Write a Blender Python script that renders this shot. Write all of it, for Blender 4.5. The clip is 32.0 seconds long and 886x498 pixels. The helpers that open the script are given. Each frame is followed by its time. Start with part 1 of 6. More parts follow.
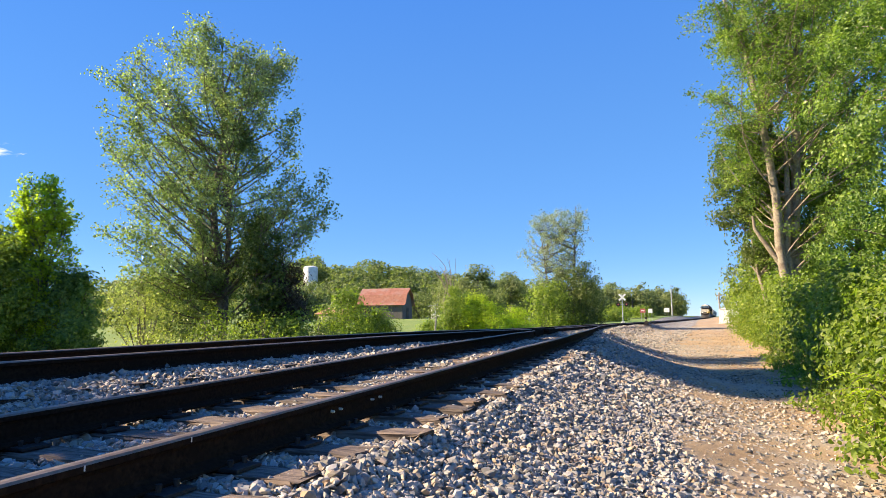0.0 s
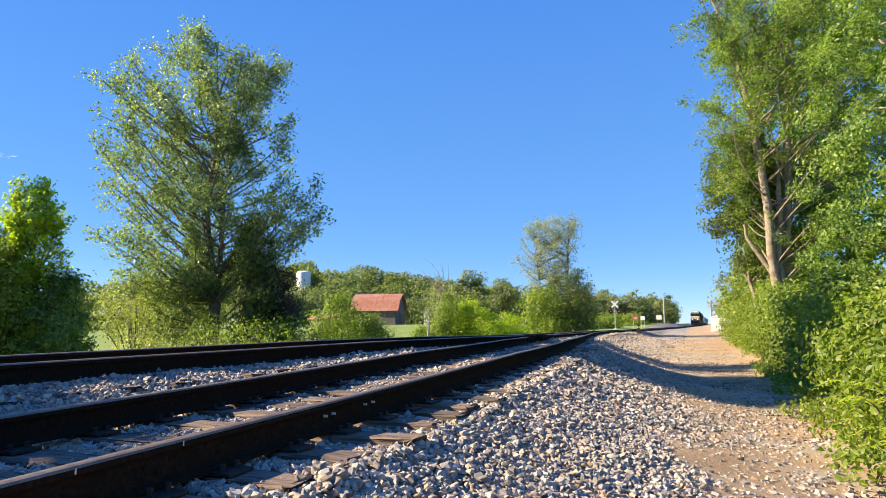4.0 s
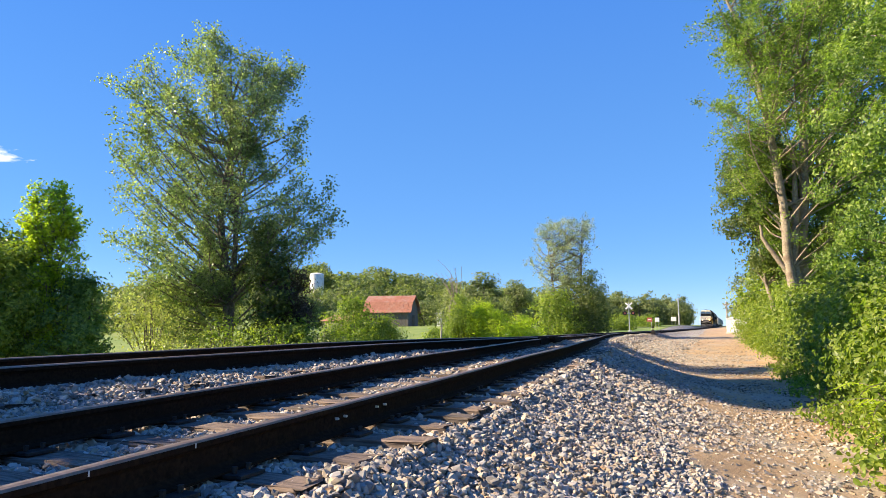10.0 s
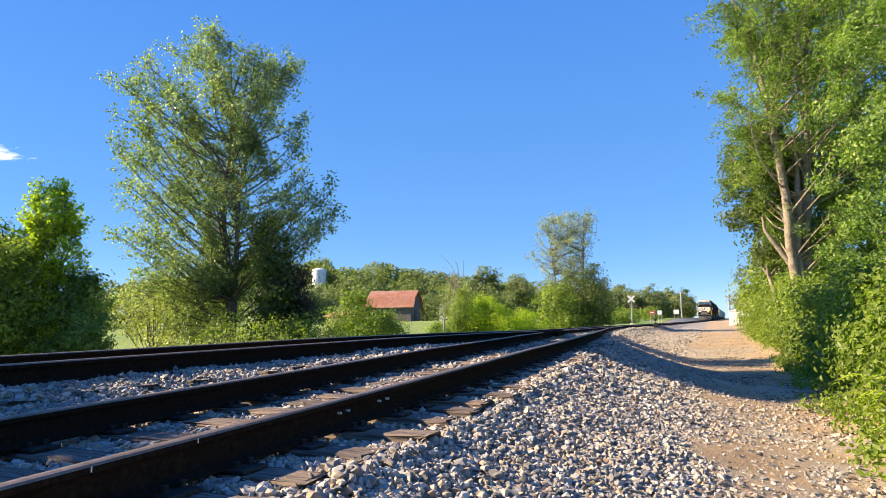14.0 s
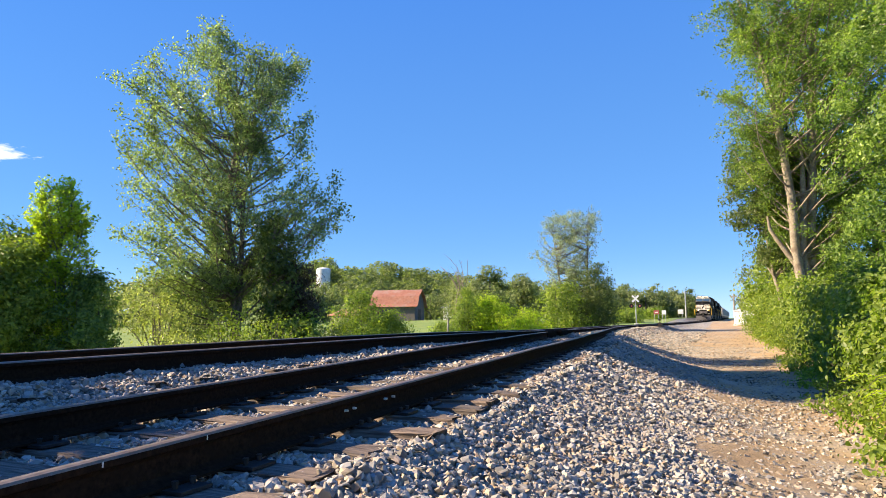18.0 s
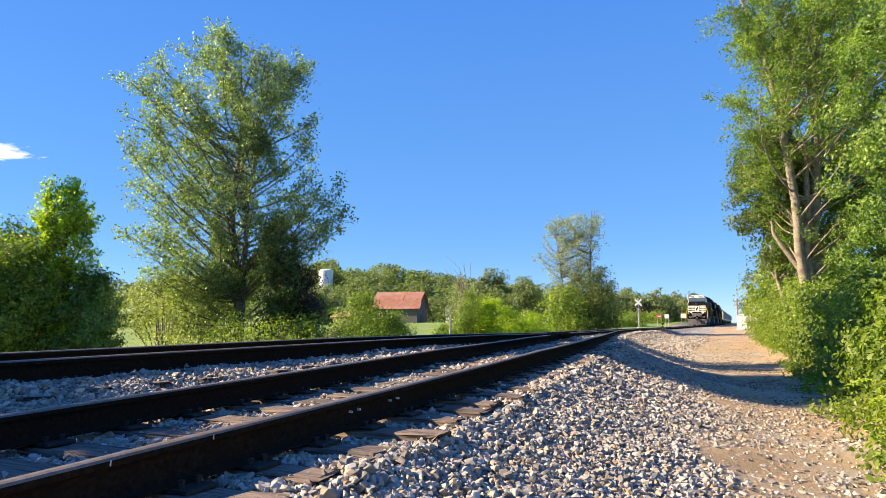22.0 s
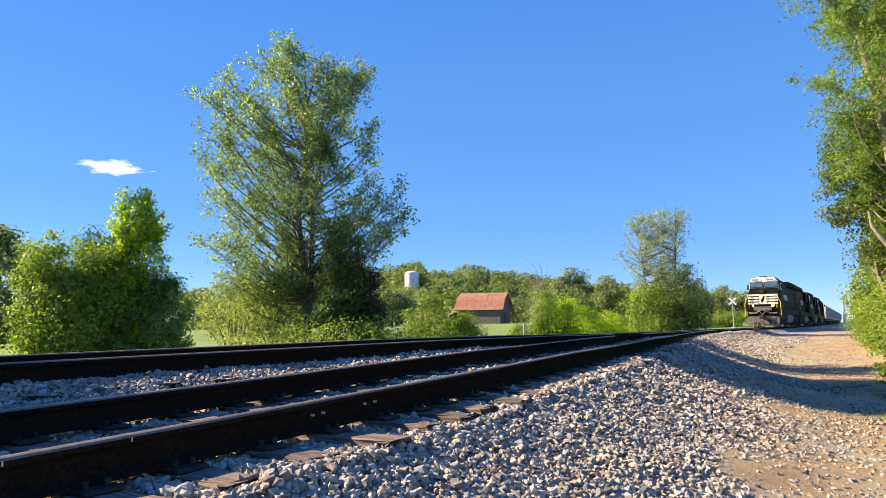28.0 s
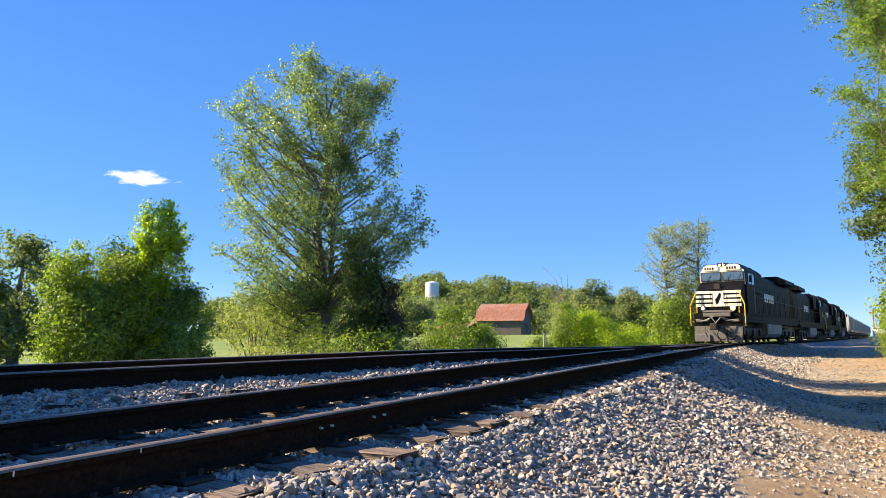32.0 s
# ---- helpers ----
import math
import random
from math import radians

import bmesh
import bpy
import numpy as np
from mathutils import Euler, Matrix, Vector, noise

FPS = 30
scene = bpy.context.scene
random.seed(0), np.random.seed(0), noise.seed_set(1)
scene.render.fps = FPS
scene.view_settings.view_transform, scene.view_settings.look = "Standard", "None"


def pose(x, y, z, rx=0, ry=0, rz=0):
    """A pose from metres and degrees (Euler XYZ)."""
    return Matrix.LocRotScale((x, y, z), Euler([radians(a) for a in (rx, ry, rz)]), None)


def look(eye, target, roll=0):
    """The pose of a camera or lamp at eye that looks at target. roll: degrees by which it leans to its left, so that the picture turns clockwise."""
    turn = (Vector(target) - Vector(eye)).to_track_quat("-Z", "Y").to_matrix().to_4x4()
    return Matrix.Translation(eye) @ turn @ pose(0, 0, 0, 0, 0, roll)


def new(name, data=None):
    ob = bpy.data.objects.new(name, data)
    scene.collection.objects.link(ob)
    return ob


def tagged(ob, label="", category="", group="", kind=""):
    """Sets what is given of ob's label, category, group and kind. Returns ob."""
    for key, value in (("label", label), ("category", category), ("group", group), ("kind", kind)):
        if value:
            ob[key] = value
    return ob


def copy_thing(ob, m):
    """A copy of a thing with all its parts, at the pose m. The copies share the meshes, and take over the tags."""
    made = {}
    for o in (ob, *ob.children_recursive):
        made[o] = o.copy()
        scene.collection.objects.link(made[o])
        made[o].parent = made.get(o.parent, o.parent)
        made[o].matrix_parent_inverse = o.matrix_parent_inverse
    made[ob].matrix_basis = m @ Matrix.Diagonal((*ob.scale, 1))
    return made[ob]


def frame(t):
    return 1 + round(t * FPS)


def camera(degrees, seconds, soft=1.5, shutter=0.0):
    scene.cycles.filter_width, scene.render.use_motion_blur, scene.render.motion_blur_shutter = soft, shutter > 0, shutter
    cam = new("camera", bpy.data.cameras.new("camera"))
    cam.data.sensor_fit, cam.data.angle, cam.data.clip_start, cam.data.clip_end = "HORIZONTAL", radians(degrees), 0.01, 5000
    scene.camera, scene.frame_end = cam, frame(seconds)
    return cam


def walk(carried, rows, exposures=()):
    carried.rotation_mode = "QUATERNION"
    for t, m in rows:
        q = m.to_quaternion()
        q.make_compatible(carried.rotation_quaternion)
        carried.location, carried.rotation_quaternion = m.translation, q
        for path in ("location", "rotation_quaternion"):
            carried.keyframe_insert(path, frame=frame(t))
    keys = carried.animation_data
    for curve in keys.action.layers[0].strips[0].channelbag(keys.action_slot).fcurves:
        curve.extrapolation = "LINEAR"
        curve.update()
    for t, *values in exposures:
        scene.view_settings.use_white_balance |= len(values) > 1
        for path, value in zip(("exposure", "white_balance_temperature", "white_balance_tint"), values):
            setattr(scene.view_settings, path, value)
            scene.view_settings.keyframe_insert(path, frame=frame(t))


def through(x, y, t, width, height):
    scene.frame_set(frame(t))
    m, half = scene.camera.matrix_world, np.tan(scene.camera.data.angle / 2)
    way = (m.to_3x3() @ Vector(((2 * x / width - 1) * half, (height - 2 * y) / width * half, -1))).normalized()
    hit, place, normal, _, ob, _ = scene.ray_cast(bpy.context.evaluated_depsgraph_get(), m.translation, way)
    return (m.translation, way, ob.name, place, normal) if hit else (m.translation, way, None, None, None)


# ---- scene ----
# World: metres, z up. z = 0 is the rail head of the main line near the turnout; +y runs along the tracks.
from collections import namedtuple

# ---------------------------------------------------------------- camera and its way
cam = camera(70.0, 32.0, soft=0.6)
PATH = [
    (0, (2.257, 0.338, 0.259), (-1.490, 9.543, 1.367), -0.60),
    (0.5, (2.258, 0.335, 0.260), (-1.464, 9.549, 1.371), -0.52),
    (1, (2.272, 0.336, 0.260), (-1.422, 9.560, 1.388), -0.47),
    (1.5, (2.273, 0.343, 0.260), (-1.405, 9.573, 1.391), -0.44),
    (2, (2.272, 0.335, 0.259), (-1.392, 9.568, 1.410), -0.48),
    (2.5, (2.268, 0.327, 0.263), (-1.384, 9.563, 1.431), -0.36),
    (3, (2.263, 0.322, 0.259), (-1.390, 9.555, 1.447), -0.30),
    (3.5, (2.255, 0.324, 0.254), (-1.396, 9.556, 1.454), -0.26),
    (5.5, (2.259, 0.345, 0.250), (-1.369, 9.586, 1.451), -0.26),
    (6, (2.253, 0.349, 0.245), (-1.399, 9.586, 1.407), -0.23),
    (6.5, (2.253, 0.346, 0.255), (-1.413, 9.577, 1.412), -0.21),
    (7, (2.243, 0.352, 0.258), (-1.468, 9.566, 1.408), -0.09),
    (7.5, (2.249, 0.348, 0.266), (-1.499, 9.545, 1.434), -0.03),
    (8, (2.257, 0.346, 0.266), (-1.516, 9.531, 1.447), -0.11),
    (8.5, (2.259, 0.340, 0.263), (-1.521, 9.520, 1.468), -0.16),
    (9, (2.267, 0.330, 0.262), (-1.531, 9.499, 1.484), -0.20),
    (9.5, (2.267, 0.331, 0.260), (-1.544, 9.493, 1.492), -0.19),
    (10, (2.263, 0.339, 0.258), (-1.569, 9.494, 1.486), -0.25),
    (10.5, (2.264, 0.345, 0.256), (-1.570, 9.499, 1.484), -0.31),
    (11, (2.267, 0.345, 0.253), (-1.571, 9.500, 1.464), -0.36),
    (11.5, (2.264, 0.352, 0.254), (-1.575, 9.508, 1.453), -0.40),
    (12, (2.261, 0.355, 0.254), (-1.583, 9.509, 1.444), -0.45),
    (12.5, (2.266, 0.345, 0.255), (-1.582, 9.499, 1.434), -0.48),
    (13, (2.268, 0.346, 0.256), (-1.585, 9.501, 1.419), -0.51),
    (13.5, (2.267, 0.348, 0.255), (-1.591, 9.501, 1.407), -0.55),
    (14, (2.265, 0.350, 0.253), (-1.600, 9.502, 1.397), -0.69),
    (14.5, (2.269, 0.345, 0.255), (-1.598, 9.495, 1.401), -0.73),
    (16.5, (2.255, 0.339, 0.254), (-1.625, 9.484, 1.405), -0.78),
    (17, (2.251, 0.330, 0.250), (-1.640, 9.469, 1.407), -0.68),
    (17.5, (2.248, 0.321, 0.247), (-1.662, 9.452, 1.403), -0.65),
    (18, (2.255, 0.330, 0.246), (-1.667, 9.459, 1.381), -0.57),
    (18.5, (2.252, 0.334, 0.247), (-1.672, 9.463, 1.372), -0.52),
    (19, (2.248, 0.329, 0.247), (-1.679, 9.458, 1.364), -0.47),
    (19.5, (2.250, 0.323, 0.247), (-1.678, 9.452, 1.362), -0.41),
    (20, (2.253, 0.321, 0.246), (-1.676, 9.448, 1.367), -0.38),
    (20.5, (2.252, 0.308, 0.245), (-1.684, 9.431, 1.377), -0.30),
    (21, (2.244, 0.303, 0.246), (-1.695, 9.423, 1.390), -0.26),
    (21.5, (2.239, 0.313, 0.244), (-1.712, 9.427, 1.402), -0.21),
    (22, (2.245, 0.311, 0.244), (-1.715, 9.418, 1.416), -0.15),
    (22.5, (2.245, 0.317, 0.243), (-1.732, 9.417, 1.417), -0.13),
    (23, (2.242, 0.311, 0.242), (-1.747, 9.406, 1.418), -0.04),
    (23.5, (2.244, 0.318, 0.242), (-1.754, 9.408, 1.419), -0.03),
    (24, (2.242, 0.319, 0.245), (-1.770, 9.403, 1.426), 0.08),
    (24.5, (2.233, 0.330, 0.243), (-1.805, 9.402, 1.415), 0.08),
    (25, (2.250, 0.318, 0.243), (-1.845, 9.367, 1.410), 0.14),
    (25.5, (2.320, 0.384, 0.237), (-1.752, 9.441, 1.414), -0.05),
    (27.5, (2.805, 0.753, 0.223), (-2.381, 9.213, 1.458), -0.13),
    (28, (2.890, 0.826, 0.243), (-2.274, 9.306, 1.437), -0.39),
    (28.5, (2.937, 0.869, 0.242), (-2.267, 9.329, 1.395), -0.47),
    (29, (2.971, 0.924, 0.237), (-2.391, 9.286, 1.393), -0.34),
    (29.5, (2.970, 0.907, 0.249), (-2.381, 9.270, 1.442), -0.40),
    (30, (2.961, 0.871, 0.253), (-2.385, 9.233, 1.476), -0.37),
    (30.5, (2.979, 0.823, 0.258), (-2.385, 9.167, 1.526), -0.27),
    (31, (3.032, 0.801, 0.264), (-2.336, 9.134, 1.589), -0.26),
    (31.5, (3.004, 0.833, 0.258), (-2.396, 9.143, 1.599), -0.11),
    (32, (2.971, 0.848, 0.267), (-2.462, 9.134, 1.624), 0.07),
]
walk(cam, [(t, look(eye, target, roll)) for t, eye, target, roll in PATH], [(0, 1.46, 7350, 10), (32, 1.46, 7350, 10)])

# ---------------------------------------------------------------- sky, sun, exposure
SUN_TRAVEL = Vector((1.0, 0.42, -0.64)).normalized()      # the way the sunlight goes
world = bpy.data.worlds.new("clear_sky")
scene.world = world
world.use_nodes = True
wn = world.node_tree.nodes
sky = wn.new("ShaderNodeTexSky")
sky.sky_type, sky.sun_disc = "NISHITA", False
to_sun = -SUN_TRAVEL
sky.sun_elevation = math.asin(to_sun.z)
sky.sun_rotation = math.atan2(to_sun.x, to_sun.y)
sky.altitude, sky.air_density, sky.dust_density, sky.ozone_density = 1500, 0.75, 0.0, 2.0
deep = wn.new("ShaderNodeHueSaturation")
deep.inputs["Hue"].default_value = 0.506
deep.inputs["Saturation"].default_value = 1.32
world.node_tree.links.new(sky.outputs["Color"], deep.inputs["Color"])
even = wn.new("ShaderNodeMix")                             # the even blue of a hazy summer sky
even.data_type = "RGBA"
even.inputs["Factor"].default_value = 0.74
even.inputs["B"].default_value = (0.45, 1.34, 3.3, 1)
world.node_tree.links.new(deep.outputs["Color"], even.inputs["A"])
where = wn.new("ShaderNodeTexCoord")                       # a clear sky is deeper towards the zenith
split = wn.new("ShaderNodeSeparateXYZ")
depth_ramp = wn.new("ShaderNodeMapRange")
depth_ramp.interpolation_type = "SMOOTHSTEP"
for sock, val in (("From Min", 0.12), ("From Max", 0.85), ("To Min", 0.0), ("To Max", 1.0)):
    depth_ramp.inputs[sock].default_value = val
zenith = wn.new("ShaderNodeMix")
zenith.data_type, zenith.blend_type = "RGBA", "MULTIPLY"
zenith.inputs["B"].default_value = (0.29, 0.65, 1.07, 1)
world.node_tree.links.new(where.outputs["Generated"], split.inputs["Vector"])
world.node_tree.links.new(split.outputs["Z"], depth_ramp.inputs["Value"])
world.node_tree.links.new(even.outputs["Result"], zenith.inputs["A"])
world.node_tree.links.new(depth_ramp.outputs["Result"], zenith.inputs["Factor"])
world.node_tree.links.new(zenith.outputs["Result"], wn["Background"].inputs["Color"])
wn["Background"].inputs["Strength"].default_value = 0.113

sun_data = bpy.data.lights.new("sun", "SUN")
sun_data.energy, sun_data.angle, sun_data.color = 5.0, radians(0.53), (1.0, 0.86, 0.66)
sun = new("sun", sun_data)
sun.matrix_world = look((0, 0, 40), Vector((0, 0, 40)) + SUN_TRAVEL)


# ---------------------------------------------------------------- materials
def material(name):
    m = bpy.data.materials.new(name)
    m.use_nodes = True
    return m, m.node_tree.nodes, m.node_tree.links, m.node_tree.nodes["Principled BSDF"]


def ramp(nodes, stops):
    r = nodes.new("ShaderNodeValToRGB")
    e = r.color_ramp.elements
    while len(e) < len(stops):
        e.new(0.5)
    for el, (p, c) in zip(e, stops):
        el.position, el.color = p, (*c, 1)
    return r


def noise_tex(nodes, links, scale, detail=5.0, rough=0.6, coords="Object"):
    tc = nodes.new("ShaderNodeTexCoord")
    n = nodes.new("ShaderNodeTexNoise")
    n.inputs["Scale"].default_value, n.inputs["Detail"].default_value, n.inputs["Roughness"].default_value = scale, detail, rough
    links.new(tc.outputs[coords], n.inputs["Vector"])
    return n


def mixed(nodes, links, a, b, fac, blend="MIX"):
    m = nodes.new("ShaderNodeMix")
    m.data_type, m.blend_type = "RGBA", blend
    for sock, v in ((m.inputs["Factor"], fac), (m.inputs["A"], a), (m.inputs["B"], b)):
        if isinstance(v, (int, float)):
            sock.default_value = v
        elif isinstance(v, tuple):
            sock.default_value = (*v, 1)
        else:
            links.new(v, sock)
    return m.outputs["Result"]


def bumped(nodes, links, bsdf, height, strength, distance=0.02):
    b = nodes.new("ShaderNodeBump")
    b.inputs["Strength"].default_value, b.inputs["Distance"].default_value = strength, distance
    links.new(height, b.inputs["Height"])
    links.new(b.outputs["Normal"], bsdf.inputs["Normal"])


def grainy(name, dark, light, scale=8.0, rough=0.8, metal=0.0, bump=0.3, stain=None, stain_scale=1.2, dist=0.01):
    """A surface with grain at two scales, and stains of its own colour."""
    m, n, l, p = material(name)
    fine, big = noise_tex(n, l, scale), noise_tex(n, l, stain_scale, 3)
    col = ramp(n, [(0.3, dark), (0.7, light)])
    l.new(fine.outputs["Fac"], col.inputs["Fac"])
    out = col.outputs["Color"]
    mask = ramp(n, [(0.48, (0, 0, 0)), (0.68, (1, 1, 1))])
    l.new(big.outputs["Fac"], mask.inputs["Fac"])
    out = mixed(n, l, out, stain or tuple(c * 0.7 for c in dark), mask.outputs["Color"])
    l.new(out, p.inputs["Base Color"])
    p.inputs["Roughness"].default_value, p.inputs["Metallic"].default_value = rough, metal
    bumped(n, l, p, fine.outputs["Fac"], bump, dist)
    return m


def leafy(name, colours, through=0.4, gloss=0.45):
    """Leaves: each one a little different, lit through from behind."""
    m, n, l, p = material(name)
    geo = n.new("ShaderNodeNewGeometry")
    steps = [(i / (len(colours) - 1), c) for i, c in enumerate(colours)]
    col = ramp(n, steps)
    big = noise_tex(n, l, 0.6, 2)
    add = n.new("ShaderNodeMath")
    add.operation = "MULTIPLY_ADD"
    l.new(geo.outputs["Random Per Island"], add.inputs[0])
    add.inputs[1].default_value = 0.65
    sub = n.new("ShaderNodeMath")
    sub.operation = "MULTIPLY_ADD"
    l.new(big.outputs["Fac"], sub.inputs[0])
    sub.inputs[1].default_value, sub.inputs[2].default_value = 1.2, -0.43
    l.new(sub.outputs[0], add.inputs[2])
    l.new(add.outputs[0], col.inputs["Fac"])
    l.new(col.outputs["Color"], p.inputs["Base Color"])
    p.inputs["Roughness"].default_value = gloss
    tr = n.new("ShaderNodeBsdfTranslucent")
    warm = mixed(n, l, col.outputs["Color"], (0.88, 1.0, 0.42), 1.0, "MULTIPLY")
    bright = mixed(n, l, warm, (1.7, 1.7, 1.7), 1.0, "MULTIPLY")
    l.new(bright, tr.inputs["Color"])
    mix = n.new("ShaderNodeMixShader")
    mix.inputs["Fac"].default_value = through
    l.new(p.outputs["BSDF"], mix.inputs[1])
    l.new(tr.outputs["BSDF"], mix.inputs[2])
    l.new(mix.outputs["Shader"], n["Material Output"].inputs["Surface"])
    return m


def stony(name, colours, bump=0.5):
    """Stones: one tone each, with speckle."""
    m, n, l, p = material(name)
    geo = n.new("ShaderNodeNewGeometry")
    col = ramp(n, [(i / (len(colours) - 1), c) for i, c in enumerate(colours)])
    l.new(geo.outputs["Random Per Island"], col.inputs["Fac"])
    speck = noise_tex(n, l, 60, 4)
    out = mixed(n, l, col.outputs["Color"], speck.outputs["Color"], 0.12, "OVERLAY")
    l.new(out, p.inputs["Base Color"])
    p.inputs["Roughness"].default_value = 0.85
    bumped(n, l, p, speck.outputs["Fac"], bump, 0.004)
    return m


def glowing(name, colour, strength):
    m, n, l, p = material(name)
    p.inputs["Base Color"].default_value = (*colour, 1)
    p.inputs["Emission Color"].default_value, p.inputs["Emission Strength"].default_value = (*colour, 1), strength
    return m


def woody(name, dark, light, rough=0.85):
    """Weathered timber, its grain along local x."""
    m, n, l, p = material(name)
    tc = n.new("ShaderNodeTexCoord")
    mp = n.new("ShaderNodeMapping")
    mp.inputs["Scale"].default_value = (1.5, 28, 28)
    l.new(tc.outputs["Object"], mp.inputs["Vector"])
    grain = n.new("ShaderNodeTexNoise")
    grain.inputs["Scale"].default_value, grain.inputs["Detail"].default_value = 2.0, 6
    info = n.new("ShaderNodeObjectInfo")
    l.new(mp.outputs["Vector"], grain.inputs["Vector"])
    col = ramp(n, [(0.3, dark), (0.62, light)])
    l.new(grain.outputs["Fac"], col.inputs["Fac"])
    tone = ramp(n, [(0, (0.6, 0.6, 0.6)), (1, (1.25, 1.15, 1.05))])
    l.new(info.outputs["Random"], tone.inputs["Fac"])
    l.new(mixed(n, l, col.outputs["Color"], tone.outputs["Color"], 1.0, "MULTIPLY"), p.inputs["Base Color"])
    p.inputs["Roughness"].default_value = rough
    bumped(n, l, p, grain.outputs["Fac"], 1.0, 0.02)
    return m


BALLAST = stony("ballast_stone", [(0.14, 0.127, 0.112), (0.27, 0.247, 0.217), (0.39, 0.352, 0.304), (0.195, 0.18, 0.162), (0.50, 0.45, 0.385), (0.35, 0.228, 0.13), (0.31, 0.285, 0.255), (0.44, 0.34, 0.236), (0.09, 0.082, 0.074), (0.37, 0.34, 0.302)])
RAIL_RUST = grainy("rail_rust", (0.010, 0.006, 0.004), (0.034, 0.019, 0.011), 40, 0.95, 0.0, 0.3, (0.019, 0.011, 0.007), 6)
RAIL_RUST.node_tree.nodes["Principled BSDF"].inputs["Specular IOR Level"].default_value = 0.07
RAIL_TOP = grainy("rail_worn_top", (0.12, 0.085, 0.06), (0.22, 0.17, 0.13), 25, 0.5, 0.3, 0.1, (0.17, 0.11, 0.07), 3)
TIE_WOOD = woody("tie_wood", (0.03, 0.022, 0.018), (0.20, 0.155, 0.125))
# end faces get darker wood tones, for the shade they lie in
TIE_END = woody("shaded_tie_end_wood", (0.03, 0.022, 0.016), (0.11, 0.08, 0.06))
STEEL_DARK = grainy("dark_steel", (0.02, 0.018, 0.016), (0.06, 0.05, 0.045), 30, 0.6, 0.5, 0.2)
GALVANISED = grainy("galvanised_steel", (0.4, 0.41, 0.42), (0.55, 0.56, 0.57), 12, 0.45, 0.6, 0.1)
BARK_PALE = grainy("pale_bark", (0.16, 0.13, 0.095), (0.36, 0.30, 0.23), 14, 0.9, 0, 0.9, (0.16, 0.12, 0.09), 3, 0.03)
BARK_GREY = grainy("grey_bark", (0.09, 0.075, 0.06), (0.22, 0.19, 0.155), 14, 0.9, 0, 0.9, (0.07, 0.055, 0.045), 3, 0.03)
LEAF_TALL = leafy("poplar_leaf", [(0.075, 0.112, 0.048), (0.135, 0.185, 0.08), (0.215, 0.272, 0.13), (0.37, 0.415, 0.25)], 0.50, 0.33)
LEAF_PALE = leafy("pale_leaf", [(0.19, 0.225, 0.13), (0.25, 0.285, 0.17), (0.31, 0.345, 0.22), (0.40, 0.42, 0.30)], 0.42, 0.4)
LEAF_YELLOW = leafy("bright_leaf", [(0.17, 0.24, 0.024), (0.28, 0.365, 0.038), (0.40, 0.47, 0.056), (0.50, 0.53, 0.09)], 0.62)
LEAF_DARK = leafy("dark_leaf", [(0.041, 0.068, 0.018), (0.074, 0.110, 0.029), (0.115, 0.150, 0.04), (0.162, 0.19, 0.056)], 0.48)
LEAF_HEDGE = leafy("hedge_leaf", [(0.075, 0.122, 0.018), (0.138, 0.20, 0.03), (0.23, 0.295, 0.046), (0.36, 0.40, 0.08)], 0.50)
LEAF_TREE = leafy("locust_leaf", [(0.055, 0.105, 0.024), (0.112, 0.182, 0.040), (0.205, 0.292, 0.063), (0.345, 0.42, 0.098)], 0.48)
LEAF_OLIVE = leafy("olive_leaf", [(0.145, 0.168, 0.055), (0.22, 0.245, 0.09), (0.305, 0.33, 0.135), (0.43, 0.435, 0.22)], 0.50)
LEAF_FAR = leafy("far_leaf", [(0.065, 0.092, 0.038), (0.12, 0.152, 0.058), (0.20, 0.235, 0.095), (0.32, 0.34, 0.15)], 0.42, 0.6)
LEAF_BROWN = leafy("dead_leaf", [(0.03, 0.022, 0.014), (0.06, 0.042, 0.025), (0.09, 0.06, 0.035)], 0.2)


# ---------------------------------------------------------------- mesh helpers
def mesh_np(name, verts, faces, mats, mat_index=None, smooth=False):
    """A mesh from arrays: verts n x 3, faces m x k."""
    verts, faces = np.asarray(verts, np.float32), np.asarray(faces, np.int32)
    me = bpy.data.meshes.new(name)
    k = faces.shape[1]
    me.vertices.add(len(verts))
    me.vertices.foreach_set("co", verts.ravel())
    me.loops.add(faces.size)
    me.loops.foreach_set("vertex_index", faces.ravel())
    me.polygons.add(len(faces))
    me.polygons.foreach_set("loop_start", np.arange(0, faces.size, k, dtype=np.int32))
    me.polygons.foreach_set("use_smooth", np.full(len(faces), smooth))
    for m in mats:
        me.materials.append(m)
    if mat_index is not None:
        me.polygons.foreach_set("material_index", np.asarray(mat_index, np.int32))
    me.update()
    me.validate()
    return me


def part(name, data, mat=None, parent=None, label="", at=None):
    """One mesh object, from a bmesh or a mesh, under its thing."""
    if isinstance(data, bmesh.types.BMesh):
        me = bpy.data.meshes.new(name)
        data.to_mesh(me)
        data.free()
        if mat:
            me.materials.append(mat)
        data = me
    ob = new(name, data)
    ob.parent = parent
    if at is not None:
        ob.matrix_basis = at
    return tagged(ob, label)


def thing(name, label, category, group="", kind="", at=None):
    e = new(name)
    e.empty_display_size = 0.3
    if at is not None:
        e.matrix_basis = at
    return tagged(e, label, category, group, kind)


